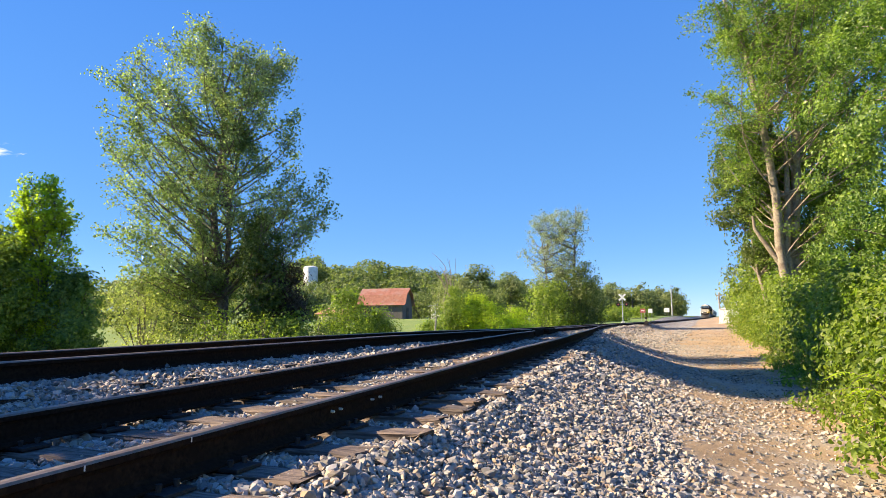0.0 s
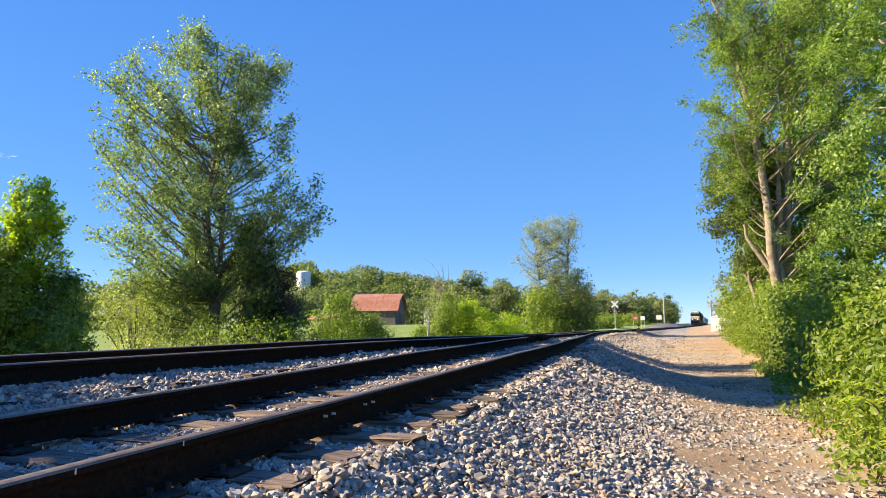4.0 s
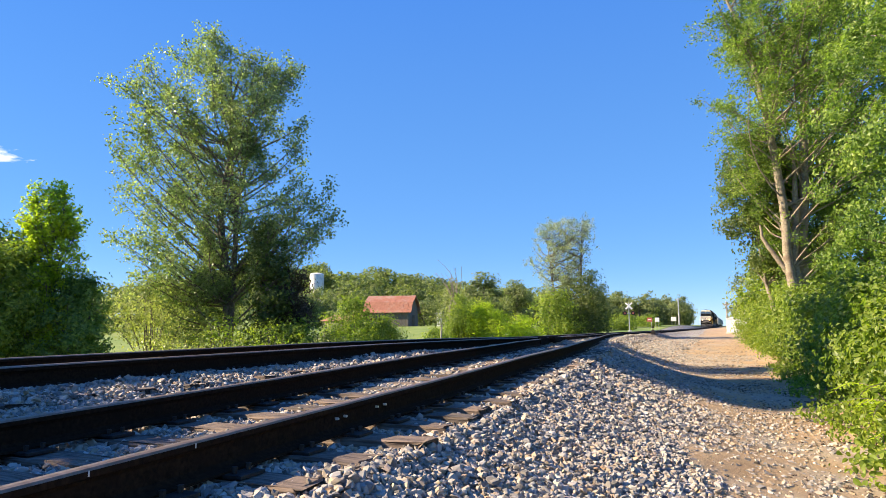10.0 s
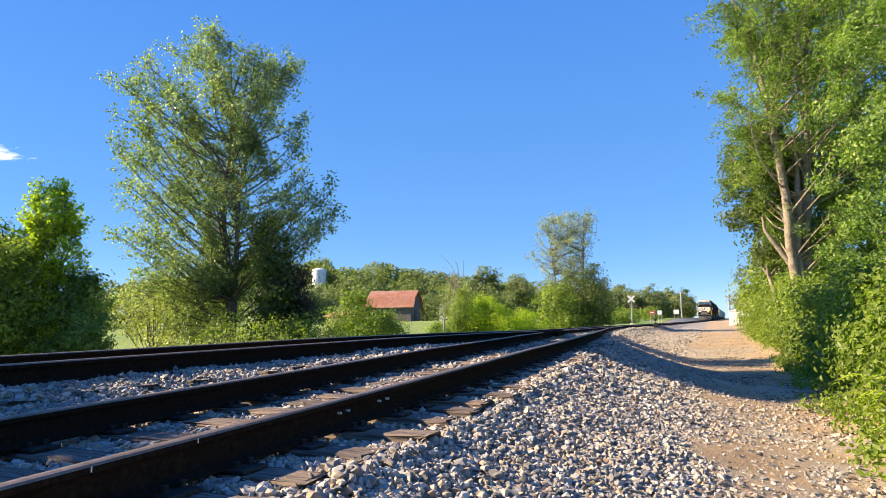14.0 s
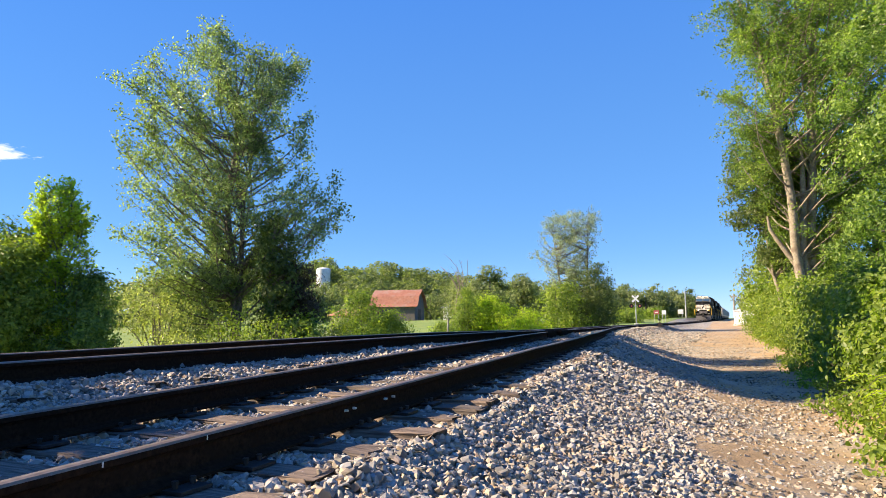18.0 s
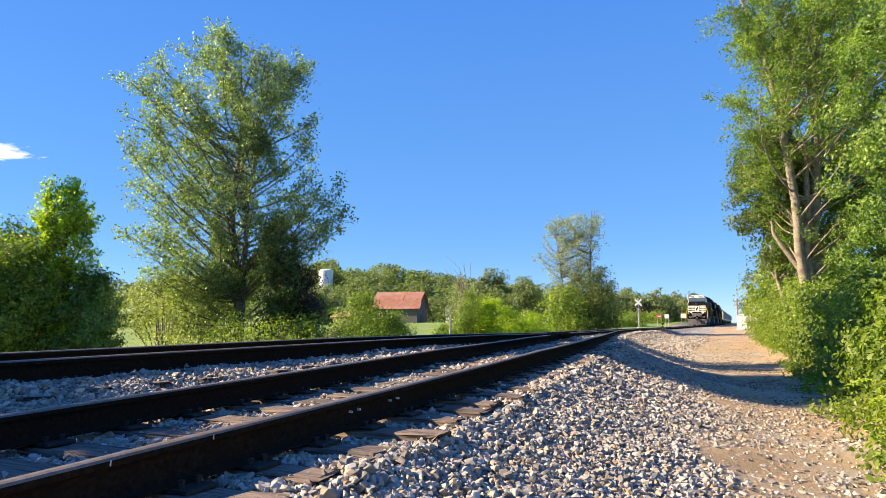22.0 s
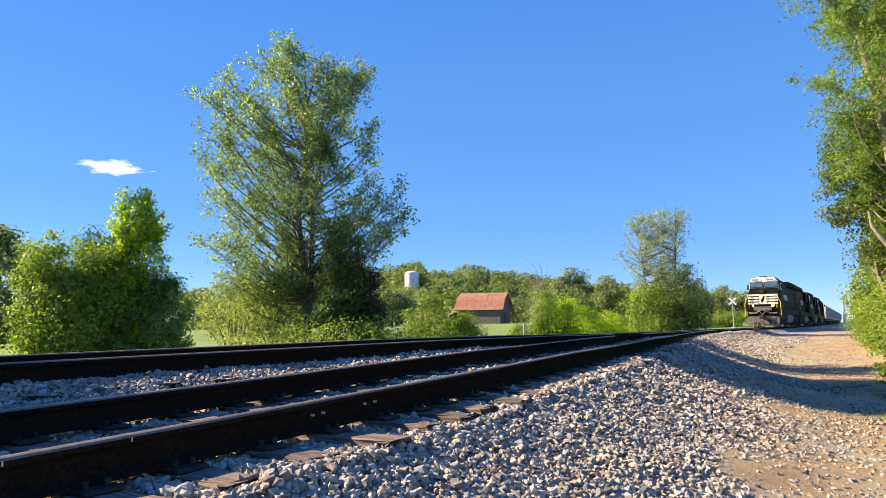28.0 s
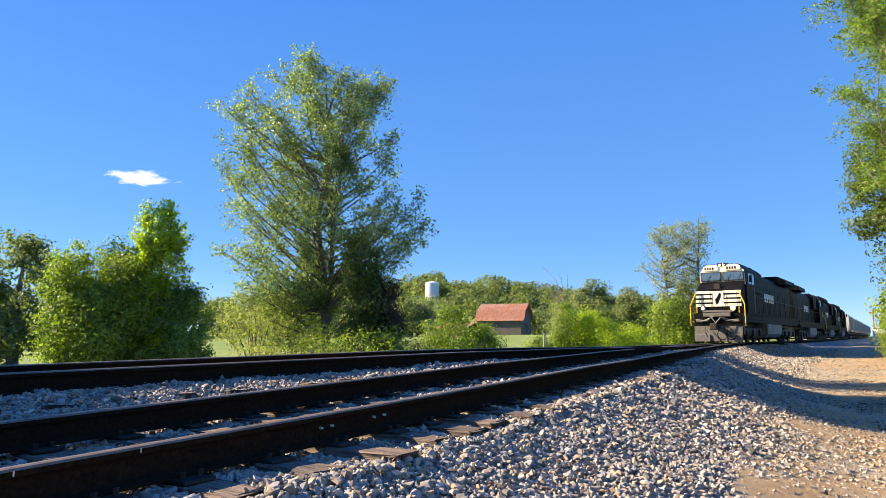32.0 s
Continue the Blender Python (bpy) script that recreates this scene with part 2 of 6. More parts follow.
def box(bm, x0, x1, y0, y1, z0, z1, bevel=0.0):
    r = bmesh.ops.create_cube(bm, size=1)
    vs = r["verts"]
    for v in vs:
        v.co = (x0 + (v.co.x + 0.5) * (x1 - x0), y0 + (v.co.y + 0.5) * (y1 - y0), z0 + (v.co.z + 0.5) * (z1 - z0))
    if bevel:
        es = list({e for v in vs for e in v.link_edges})
        bmesh.ops.bevel(bm, geom=es, offset=bevel, segments=2, affect="EDGES", profile=0.6)
    return bm


def boxes(*rows, bevel=0.0):
    bm = bmesh.new()
    for r in rows:
        box(bm, *r, bevel=bevel)
    return bm


def prism(points, y0, y1, axis="y"):
    """A solid from a closed outline (x, z), run from y0 to y1 (axis x: outline (y, z))."""
    bm = bmesh.new()
    def co(p, d):
        return (p[0], d, p[1]) if axis == "y" else ((d, p[0], p[1]) if axis == "x" else (p[0], p[1], d))
    a = [bm.verts.new(co(p, y0)) for p in points]
    b = [bm.verts.new(co(p, y1)) for p in points]
    n = len(points)
    for i in range(n):
        bm.faces.new((a[i], a[(i + 1) % n], b[(i + 1) % n], b[i]))
    bm.faces.new(a[::-1])
    bm.faces.new(b)
    bmesh.ops.recalc_face_normals(bm, faces=bm.faces)
    return bm


def rod(bm, p0, p1, r0, r1=None, sides=8):
    """A tapered round bar."""
    p0, p1 = Vector(p0), Vector(p1)
    d = p1 - p0
    m = Matrix.Translation((p0 + p1) / 2) @ d.to_track_quat("Z", "Y").to_matrix().to_4x4()
    bmesh.ops.create_cone(bm, cap_ends=True, segments=sides, radius1=r0, radius2=r0 if r1 is None else r1, depth=d.length, matrix=m)
    return bm


def rods(*rows, sides=8):
    bm = bmesh.new()
    for r in rows:
        rod(bm, *r, sides=sides)
    return bm


def tube_np(lines, sides=6):
    """Tapered tubes along polylines of (x, y, z, radius), as arrays."""
    vs, fs, base = [], [], 0
    ring = np.linspace(0, 2 * np.pi, sides, endpoint=False)
    for line in lines:
        p = np.asarray(line, float)
        d = np.gradient(p[:, :3], axis=0)
        d /= np.linalg.norm(d, axis=1)[:, None] + 1e-9
        ref = np.where(np.abs(d[:, 2:3]) > 0.9, [[1.0, 0, 0]], [[0, 0, 1.0]])
        a = np.cross(d, ref)
        a /= np.linalg.norm(a, axis=1)[:, None] + 1e-9
        b = np.cross(d, a)
        r = p[:, 3][:, None, None]
        v = p[:, None, :3] + r * (np.cos(ring)[None, :, None] * a[:, None] + np.sin(ring)[None, :, None] * b[:, None])
        vs.append(v.reshape(-1, 3))
        k = len(p)
        i = np.arange(k - 1)[:, None] * sides + np.arange(sides)[None]
        j = np.arange(k - 1)[:, None] * sides + (np.arange(sides)[None] + 1) % sides
        fs.append(np.stack([i, j, j + sides, i + sides], -1).reshape(-1, 4) + base)
        base += k * sides
    return np.concatenate(vs), np.concatenate(fs)


# ---------------------------------------------------------------- the plan: tracks and ground
_MY = np.array([-60, 0, 22, 32.5, 41.5, 48, 55, 68.5, 88.8, 102, 122, 143, 163, 211, 351, 4000.0])
_MX = np.array([-5.41, -3.85, -3.3, -3.91, -4.32, -3.95, -3.35, -2.65, -1.78, -1.31, -0.66, -0.07, 0.5, 1.85, 5.6, 105])


def main_x(y):
    """Centre of the main line."""
    y = np.asarray(y, float)
    return np.mean([np.interp(y + d, _MY, _MX) for d in np.linspace(-4, 4, 9)], axis=0)


def main_z(y):
    return np.interp(y, [-30, 0, 10, 15, 24, 42, 4000], [-0.12, -0.06, -0.01, -0.02, -0.10, -0.18, -0.18])


_SY = np.array([-60, -30, 0, 7, 12, 16, 20, 24.5, 32.5, 40, 45, 49.0])
_SX = np.array([0, 0, 0, 0, -0.2, -0.55, -0.98, -1.5, -2.5, -3.2, -3.36, -3.14])


def siding_x(y):
    """The near rail of the siding."""
    y = np.asarray(y, float)
    w = np.linspace(-2.5, 2.5, 11)
    return np.mean([np.interp(y + d, _SY, _SX) for d in w], axis=0)


def siding_z(y):
    return np.interp(y, [-60, 0, 9, 15, 24, 42, 4000], [-0.9, -0.315, -0.125, -0.08, -0.10, -0.18, -0.18])


def path_z(y):
    return np.interp(y, [-60, 0, 8, 14, 23, 35, 50, 65, 90, 130, 4000], [-1.4, -1.27, -1.25, -1.22, -1.15, -1.12, -0.9, -0.66, -0.4, -0.3, -0.3])


def field_z(x, y):
    """The meadow and the hills behind it."""
    far = np.clip((np.hypot(x + 4, y) - 60) / 60, 0, 1)
    z = -1.15 + far * 1.5 + 0.25 * np.sin(x * 0.07 + 1) * np.sin(y * 0.05)
    hill = 17 * np.exp(-(((x + 172) / 68) ** 2 + ((y - 255) / 70) ** 2)) + 4 * np.exp(-(((x + 110) / 60) ** 2 + ((y - 330) / 80) ** 2))
    return z + hill


def ground_z(x, y):
    """Meadow, track bed and lane in one surface."""
    x, y = np.broadcast_arrays(np.asarray(x, float), np.asarray(y, float))
    xm, x1 = main_x(y), siding_x(y)
    zm, zs, zp = main_z(y) - 0.215, siding_z(y) - 0.25, path_z(y)
    near = y < 44
    right = np.where(near, x1, xm + 0.75)
    zr = np.where(near, zs, zm)
    run = 1.3 * np.clip((zr - zp) / np.interp(y, [5, 14, 23, 40], [0.33, 0.36, 0.40, 0.40]), 0.3, 3)
    out = field_z(x, y)
    left_top = xm - 1.75
    zl = field_z(left_top - 1.8, y)
    t = np.clip((x - (left_top - 1.8)) / 1.8, 0, 1)
    out = np.where(x > left_top - 1.8, zl + (zm - zl) * t, out)
    mid = np.clip((x - (xm + 1.0)) / np.maximum(right - 1.505 - 0.35 - (xm + 1.0), 0.1), 0, 1)
    out = np.where(x > left_top, zm + (np.where(near, zs, zm) - zm) * mid, out)
    crest = np.interp(y, [4, 8, 20, 42, 60], [0.66, 0.64, 0.6, 0.6, 0.75])
    zr = zr - np.interp(y, [5, 8.5, 18, 40, 55], [0.0, 0.01, 0.01, 0.01, 0.0])
    s = np.clip((x - (right + crest)) / run, 0, 1)
    s2 = 1 - (1 - s) ** 1.6                                # steep under the crest, flattening out towards the lane
    out = np.where(x > right + crest, zr - 0.02 + (zp - zr + 0.02) * s2, out)
    swell = np.clip((x - 4.0) / 3, 0, 1)
    out = out + np.where(x > 4.0, swell * 0.4, 0)
    return out

import itertools

# ---------------------------------------------------------------- ground, track bed, lane
def sheet(name, xs, ys, zfun, mat, label, drop=0.0):
    gx, gy = np.meshgrid(xs, ys)
    gz = zfun(gx, gy) - drop
    v = np.stack([gx, gy, gz], -1).reshape(-1, 3)
    nx, ny = len(xs), len(ys)
    i = (np.arange(ny - 1)[:, None] * nx + np.arange(nx - 1)[None]).reshape(-1)
    f = np.stack([i, i + 1, i + nx + 1, i + nx], -1)
    ob = new(name, mesh_np(name, v, f, [mat], smooth=True))
    return tagged(ob, label, "ground", kind="structure")


def rough_fun(x, y, size, amount, seed=0):
    """Gentle unevenness from summed waves."""
    z = 0
    for k in range(6):
        a = k * 2.4 + seed
        z = z + np.sin((x * math.cos(a) + y * math.sin(a)) * (1 + 0.37 * k) / size + 3.1 * k + seed)
    return z * amount / 3


def grass_material():
    m, n, l, p = material("meadow_grass")
    fine, mid, big = noise_tex(n, l, 9, 6), noise_tex(n, l, 0.8, 4), noise_tex(n, l, 0.06, 3)
    a = ramp(n, [(0.3, (0.07, 0.13, 0.02)), (0.7, (0.20, 0.27, 0.06))])
    b = ramp(n, [(0.35, (0.10, 0.17, 0.03)), (0.65, (0.26, 0.29, 0.09))])
    l.new(fine.outputs["Fac"], a.inputs["Fac"])
    l.new(mid.outputs["Fac"], b.inputs["Fac"])
    c = mixed(n, l, a.outputs["Color"], b.outputs["Color"], 0.5)
    d = ramp(n, [(0.35, (0.8, 0.95, 0.7)), (0.65, (1.25, 1.15, 1.0))])
    l.new(big.outputs["Fac"], d.inputs["Fac"])
    l.new(mixed(n, l, c, d.outputs["Color"], 1.0, "MULTIPLY"), p.inputs["Base Color"])
    p.inputs["Roughness"].default_value = 0.9
    bumped(n, l, p, fine.outputs["Fac"], 0.8, 0.05)
    return m


def gravel_material():
    m, n, l, p = material("packed_gravel")
    tc = n.new("ShaderNodeTexCoord")
    vor = n.new("ShaderNodeTexVoronoi")
    vor.inputs["Scale"].default_value = 22
    l.new(tc.outputs["Object"], vor.inputs["Vector"])
    tone = ramp(n, [(0, (0.34, 0.33, 0.31)), (0.5, (0.47, 0.45, 0.41)), (0.8, (0.48, 0.40, 0.29)), (1, (0.62, 0.59, 0.54))])
    sep = n.new("ShaderNodeSeparateColor")
    l.new(vor.outputs["Color"], sep.inputs["Color"])
    l.new(sep.outputs["Red"], tone.inputs["Fac"])
    gap = ramp(n, [(0.25, (1, 1, 1)), (0.7, (0.5, 0.46, 0.41))])
    l.new(vor.outputs["Distance"], gap.inputs["Fac"])
    l.new(mixed(n, l, tone.outputs["Color"], gap.outputs["Color"], 1.0, "MULTIPLY"), p.inputs["Base Color"])
    p.inputs["Roughness"].default_value = 0.9
    inv = n.new("ShaderNodeMath")
    inv.operation = "SUBTRACT"
    inv.inputs[0].default_value = 1
    l.new(vor.outputs["Distance"], inv.inputs[1])
    bumped(n, l, p, inv.outputs[0], 1.0, 0.05)
    return m


def dirt_material():
    m, n, l, p = material("dry_dirt")
    fine, mid, big = noise_tex(n, l, 35, 6, 0.7), noise_tex(n, l, 2.2, 5), noise_tex(n, l, 0.35, 4)
    a = ramp(n, [(0.3, (0.34, 0.22, 0.112)), (0.7, (0.53, 0.365, 0.20))])
    l.new(mid.outputs["Fac"], a.inputs["Fac"])
    g = ramp(n, [(0.35, (0.7, 0.68, 0.66)), (0.7, (1.15, 1.15, 1.15))])
    l.new(fine.outputs["Fac"], g.inputs["Fac"])
    c = mixed(n, l, a.outputs["Color"], g.outputs["Color"], 1.0, "MULTIPLY")
    stain = ramp(n, [(0.5, (0, 0, 0)), (0.62, (1, 1, 1))])
    l.new(big.outputs["Fac"], stain.inputs["Fac"])
    c = mixed(n, l, c, (0.36, 0.295, 0.215), stain.outputs["Color"])
    patch = noise_tex(n, l, 1.1, 6, 0.7)
    damp = ramp(n, [(0.52, (0, 0, 0)), (0.66, (0.8, 0.8, 0.8))])
    l.new(patch.outputs["Fac"], damp.inputs["Fac"])
    c = mixed(n, l, c, (0.17, 0.115, 0.07), damp.outputs["Color"])
    l.new(c, p.inputs["Base Color"])
    p.inputs["Roughness"].default_value = 0.95
    bumped(n, l, p, fine.outputs["Fac"], 0.6, 0.02)
    return m


GRASS, GRAVEL, DIRT = grass_material(), gravel_material(), dirt_material()

xs_ground = np.unique(np.concatenate([np.linspace(-1800, -200, 20), np.linspace(-200, -20, 61), np.linspace(-20, 20, 121), np.linspace(20, 200, 40), np.linspace(200, 1800, 20)]))
ys_ground = np.unique(np.concatenate([np.linspace(-400, -20, 20), np.linspace(-20, 60, 121), np.linspace(60, 400, 100), np.linspace(400, 3000, 24)]))


def lane_right(y):
    return np.interp(y, [-20, 60, 90, 300, 310], [5.5, 6, 8, 12, -90])


def under_z(x, y):
    """The meadow sheet dips under the track bed and the lane."""
    z = ground_z(x, y)
    bed = (x > main_x(y) - 3.3) & (x < lane_right(y) - 0.1)
    return np.where(bed, z - 0.2, z)


sheet("ground", xs_ground, ys_ground, under_z, GRASS, "green mown meadow rising to wooded hills")


def bed_lumps(x, y):
    """Heaps and hollows of the ballast."""
    return rough_fun(x, y, 0.22, 0.012, 2) + rough_fun(x, y, 0.7, 0.014, 5) - 0.01


def strip(name, left, right, ys, cols, mat, label, lift, wobble):
    """A sheet that follows the tracks, between two edges given as functions of y."""
    u = np.linspace(0, 1, cols)[None]
    yy = np.repeat(np.asarray(ys, float)[:, None], cols, 1)
    l, r = left(np.asarray(ys, float))[:, None], right(np.asarray(ys, float))[:, None]
    xx = l + (r - l) * u
    zz = ground_z(xx, yy) + lift + wobble(xx, yy)
    v = np.stack([xx, yy, zz], -1).reshape(-1, 3)
    ny = len(ys)
    i = (np.arange(ny - 1)[:, None] * cols + np.arange(cols - 1)[None]).reshape(-1)
    f = np.stack([i, i + 1, i + cols + 1, i + cols], -1)
    return tagged(new(name, mesh_np(name, v, f, [mat], smooth=True)), label, "ground", kind="structure")


def toe(y):
    """Foot of the ballast slope, where the dirt of the lane begins."""
    y = np.asarray(y, float)
    return np.interp(y, [-20, 0, 6.2, 10, 14.5, 19, 23, 32, 45, 80, 4000], [2.5, 2.35, 2.15, 1.8, 1.4, 0.95, 0.75, 0.75, 0.95, 1.6, 5])


ys_bed = np.concatenate([np.linspace(-15, 45, 240), np.linspace(45.5, 300, 120)])
strip("ballast_bed", lambda y: main_x(y) - 3.4, lambda y: toe(y) + 0.25 + 0.15 * np.sin(y * 1.7), ys_bed, 80, GRAVEL, "grey crushed-stone bed of the tracks", 0.0, bed_lumps)
strip("dirt_lane", lambda y: toe(y) - 0.1, lane_right, ys_bed, 40, DIRT, "dry tan dirt lane beside the tracks", 0.008, lambda x, y: rough_fun(x, y, 0.35, 0.005) + rough_fun(x, y, 1.1, 0.012, 3))


# ---------------------------------------------------------------- loose stones of the ballast
def stone_shapes(fine):
    """Crushed lumps: hulls of random corners on a flattened block; more corners where they lie near."""
    rng = np.random.default_rng(5)
    out = []
    for _ in range(26 if fine else 14):
        d = rng.normal(size=(13, 3)) if fine else np.array(list(itertools.product((-1.0, 1.0), repeat=3))) + rng.normal(0, 0.42, (8, 3))
        d /= ((np.abs(d) ** 5).sum(1) ** 0.2)[:, None]
        d *= np.array([1.0, rng.uniform(0.62, 0.9), rng.uniform(0.42, 0.72)]) * rng.uniform(0.86, 1.06, (len(d), 1))
        bm = bmesh.new()
        for q in d:
            bm.verts.new(q)
        bmesh.ops.convex_hull(bm, input=bm.verts)
        bmesh.ops.delete(bm, geom=[q for q in bm.verts if not q.link_faces], context="VERTS")
        bmesh.ops.triangulate(bm, faces=bm.faces)
        bmesh.ops.recalc_face_normals(bm, faces=bm.faces)
        bm.verts.index_update()
        out.append((np.array([q.co for q in bm.verts]), np.array([[q.index for q in f.verts] for f in bm.faces])))
        bm.free()
    return out


def turns(rng, n):
    """n rotations: any heading, and a tumble that leaves most of them lying flat."""
    q = np.stack([np.ones(n), rng.normal(0, 0.27, n), rng.normal(0, 0.27, n), np.zeros(n)], -1)
    a = rng.uniform(0, np.pi, n)
    c, s = np.cos(a), np.sin(a)
    q = np.stack([q[:, 0] * c, q[:, 1] * c + q[:, 2] * s, q[:, 2] * c - q[:, 1] * s, q[:, 0] * s], -1)
    q /= np.linalg.norm(q, axis=1)[:, None]
    w, x, y, z = q.T
    return np.stack([1 - 2 * (y * y + z * z), 2 * (x * y - z * w), 2 * (x * z + y * w), 2 * (x * y + z * w), 1 - 2 * (x * x + z * z), 2 * (y * z - x * w), 2 * (x * z - y * w), 2 * (y * z + x * w), 1 - 2 * (x * x + y * y)], -1).reshape(-1, 3, 3)


def scatter_stones(name, xy, size, seed, label, mat=BALLAST, sink=0.15, spread=0.3, lift=None, fine=False):
    """size: the usual length of a stone; they lie tumbled, mostly on their flat side."""
    rng = np.random.default_rng(seed)
    n = len(xy)
    s = size * 0.5 * np.exp(rng.normal(0, spread, n)).clip(0.45, 1.8)
    z = ground_z(xy[:, 0], xy[:, 1]) + bed_lumps(xy[:, 0], xy[:, 1]) * (lift is None)
    z = z + s * (0.5 - sink) + (rng.random(n) ** 2 * size * 0.5 if lift is None else lift)
    shapes = stone_shapes(fine)
    which = rng.integers(0, len(shapes), n)
    m = turns(rng, n)
    vs, fs, base = [], [], 0
    for k, (v, f) in enumerate(shapes):
        pick = which == k
        c = int(pick.sum())
        w = np.einsum("nij,nkj->nki", m[pick], v[None] * s[pick][:, None, None]) + np.stack([xy[pick, 0], xy[pick, 1], z[pick]], -1)[:, None]
        vs.append(w.reshape(-1, 3))
        fs.append((f[None] + base + len(v) * np.arange(c)[:, None, None]).reshape(-1, 3))
        base += c * len(v)
    return tagged(new(name, mesh_np(name, np.concatenate(vs), np.concatenate(fs), [mat])), label, "gravel", kind="stuff")


def stone_places(rng, x0, x1, y0, y1, per_m2):
    n = int((x1 - x0) * (y1 - y0) * per_m2)
    return np.stack([rng.uniform(x0, x1, n), rng.uniform(y0, y1, n)], -1)


rng = np.random.default_rng(11)
SIDING_TIES = [2.92, 3.47, 4.02, 4.58, 5.02, 5.42, 5.95] + list(np.arange(6.48, 43, 0.53)) + list(np.arange(-6, 2.6, 0.53))


def off_ties(xy, inner, outer):
    """Which stones stay: few on the sleepers' ends, more between the rails."""
    gap = np.min(np.abs(xy[:, 1][:, None] - np.array(SIDING_TIES)[None]), 1)
    x1 = siding_x(xy[:, 1])
    on = (gap < 0.14) & (xy[:, 0] > x1 - 2.1) & (xy[:, 0] < x1 + 0.53)
    return ~on | (rng.random(len(xy)) < np.where(xy[:, 0] < x1 - 0.1, inner, outer))


near_xy = stone_places(rng, -2.9, 2.7, 1.2, 8.0, 1650)
near_xy = near_xy[(near_xy[:, 0] < toe(near_xy[:, 1]) - 0.1 + rng.normal(0, 0.24, len(near_xy))) & off_ties(near_xy, 0.4, 0.05)]
scatter_stones("ballast", near_xy, 0.044, 1, "grey and tan crushed-stone ballast between and beside the rails", fine=True)
back_xy = stone_places(rng, -6.0, 2.5, -5.0, 1.25, 190)
back_xy = back_xy[back_xy[:, 0] < toe(back_xy[:, 1]) - 0.1 + rng.normal(0, 0.25, len(back_xy))]
scatter_stones("ballast", back_xy, 0.07, 9, "grey crushed-stone ballast farther back along the tracks")
mid_xy = stone_places(rng, -4.0, 2.3, 8.0, 22.0, 640)
mid_xy = mid_xy[(mid_xy[:, 0] < toe(mid_xy[:, 1]) + rng.normal(0, 0.3, len(mid_xy))) & off_ties(mid_xy, 0.2, 0.05)]
scatter_stones("ballast", mid_xy, 0.06, 2, "grey crushed-stone ballast on the shoulder of the tracks")
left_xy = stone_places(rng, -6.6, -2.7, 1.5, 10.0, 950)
# same ballast in darker tones: the shade between the tracks is in the colour
SHADED_STONE = stony("shade_darkened_ballast_stone", [(0.11, 0.102, 0.09), (0.19, 0.177, 0.158), (0.26, 0.242, 0.215), (0.14, 0.13, 0.117), (0.33, 0.305, 0.268), (0.22, 0.204, 0.18)])
scatter_stones("ballast", left_xy, 0.05, 3, "blue-grey ballast between the two tracks, darkened for the shade there", SHADED_STONE)
far_xy = stone_places(rng, -6.0, 1.8, 22.0, 60.0, 130)
far_xy = far_xy[far_xy[:, 0] < toe(far_xy[:, 1]) + rng.normal(0, 0.3, len(far_xy))]
scatter_stones("ballast", far_xy, 0.095, 4, "pale ballast heaped beside the turnout")
lane_xy = stone_places(rng, 1.0, 4.4, 2.5, 22.0, 420)
lane_xy = lane_xy[rng.random(len(lane_xy)) < np.clip(1.2 - (lane_xy[:, 0] - toe(lane_xy[:, 1])) * 0.7, 0.2, 1)]
LANE_STONE = stony("lane_pebble", [(0.28, 0.195, 0.115), (0.36, 0.265, 0.165), (0.18, 0.13, 0.085), (0.42, 0.34, 0.25), (0.30, 0.26, 0.21), (0.12, 0.085, 0.055)])
scatter_stones("pebbles", lane_xy, 0.032, 6, "loose tan pebbles on the dirt lane", LANE_STONE, sink=0.3, lift=0.0)
lane_far = stone_places(rng, 0.8, 4.8, 22.0, 60.0, 24)
scatter_stones("pebbles", lane_far, 0.06, 8, "loose tan stones on the far part of the lane", LANE_STONE, sink=0.35, lift=0.0)
spill_xy = stone_places(rng, 0.0, 3.8, 2.0, 34.0, 420)
spill = spill_xy[:, 0] - toe(spill_xy[:, 1])
spill_xy = spill_xy[(spill > -0.3) & (rng.random(len(spill)) < np.exp(-np.clip(spill, 0, 9) * 0.8))]
scatter_stones("gravel", spill_xy, 0.045, 7, "spilled grey gravel at the foot of the ballast", sink=0.2, lift=0.0)


CHIPS = stony("bark_chip", [(0.05, 0.033, 0.02), (0.09, 0.06, 0.036), (0.13, 0.09, 0.055), (0.03, 0.022, 0.015)])
chip_xy = stone_places(rng, 1.4, 4.6, 3.0, 26.0, 150)
patchy = rough_fun(chip_xy[:, 0], chip_xy[:, 1], 0.45, 1.0, 9)
chip_xy = chip_xy[(patchy > 0.15) & (chip_xy[:, 0] > toe(chip_xy[:, 1]) - 0.2)]
scatter_stones("bark_chips", chip_xy, 0.034, 16, "dark brown bark chips and dead leaves strewn on the lane", CHIPS, sink=0.35, lift=0.0, spread=0.45)


# ---------------------------------------------------------------- tracks
RAIL_PROFILE = [(-0.0745, 0), (0.0745, 0), (0.0745, 0.012), (0.03, 0.026), (0.011, 0.042), (0.009, 0.12), (0.016, 0.135), (0.037, 0.146), (0.0375, 0.172), (0.03, 0.182), (0.012, 0.186), (-0.012, 0.186), (-0.03, 0.182), (-0.0375, 0.172), (-0.037, 0.146), (-0.016, 0.135), (-0.009, 0.12), (-0.011, 0.042), (-0.03, 0.026), (-0.0745, 0.012)]


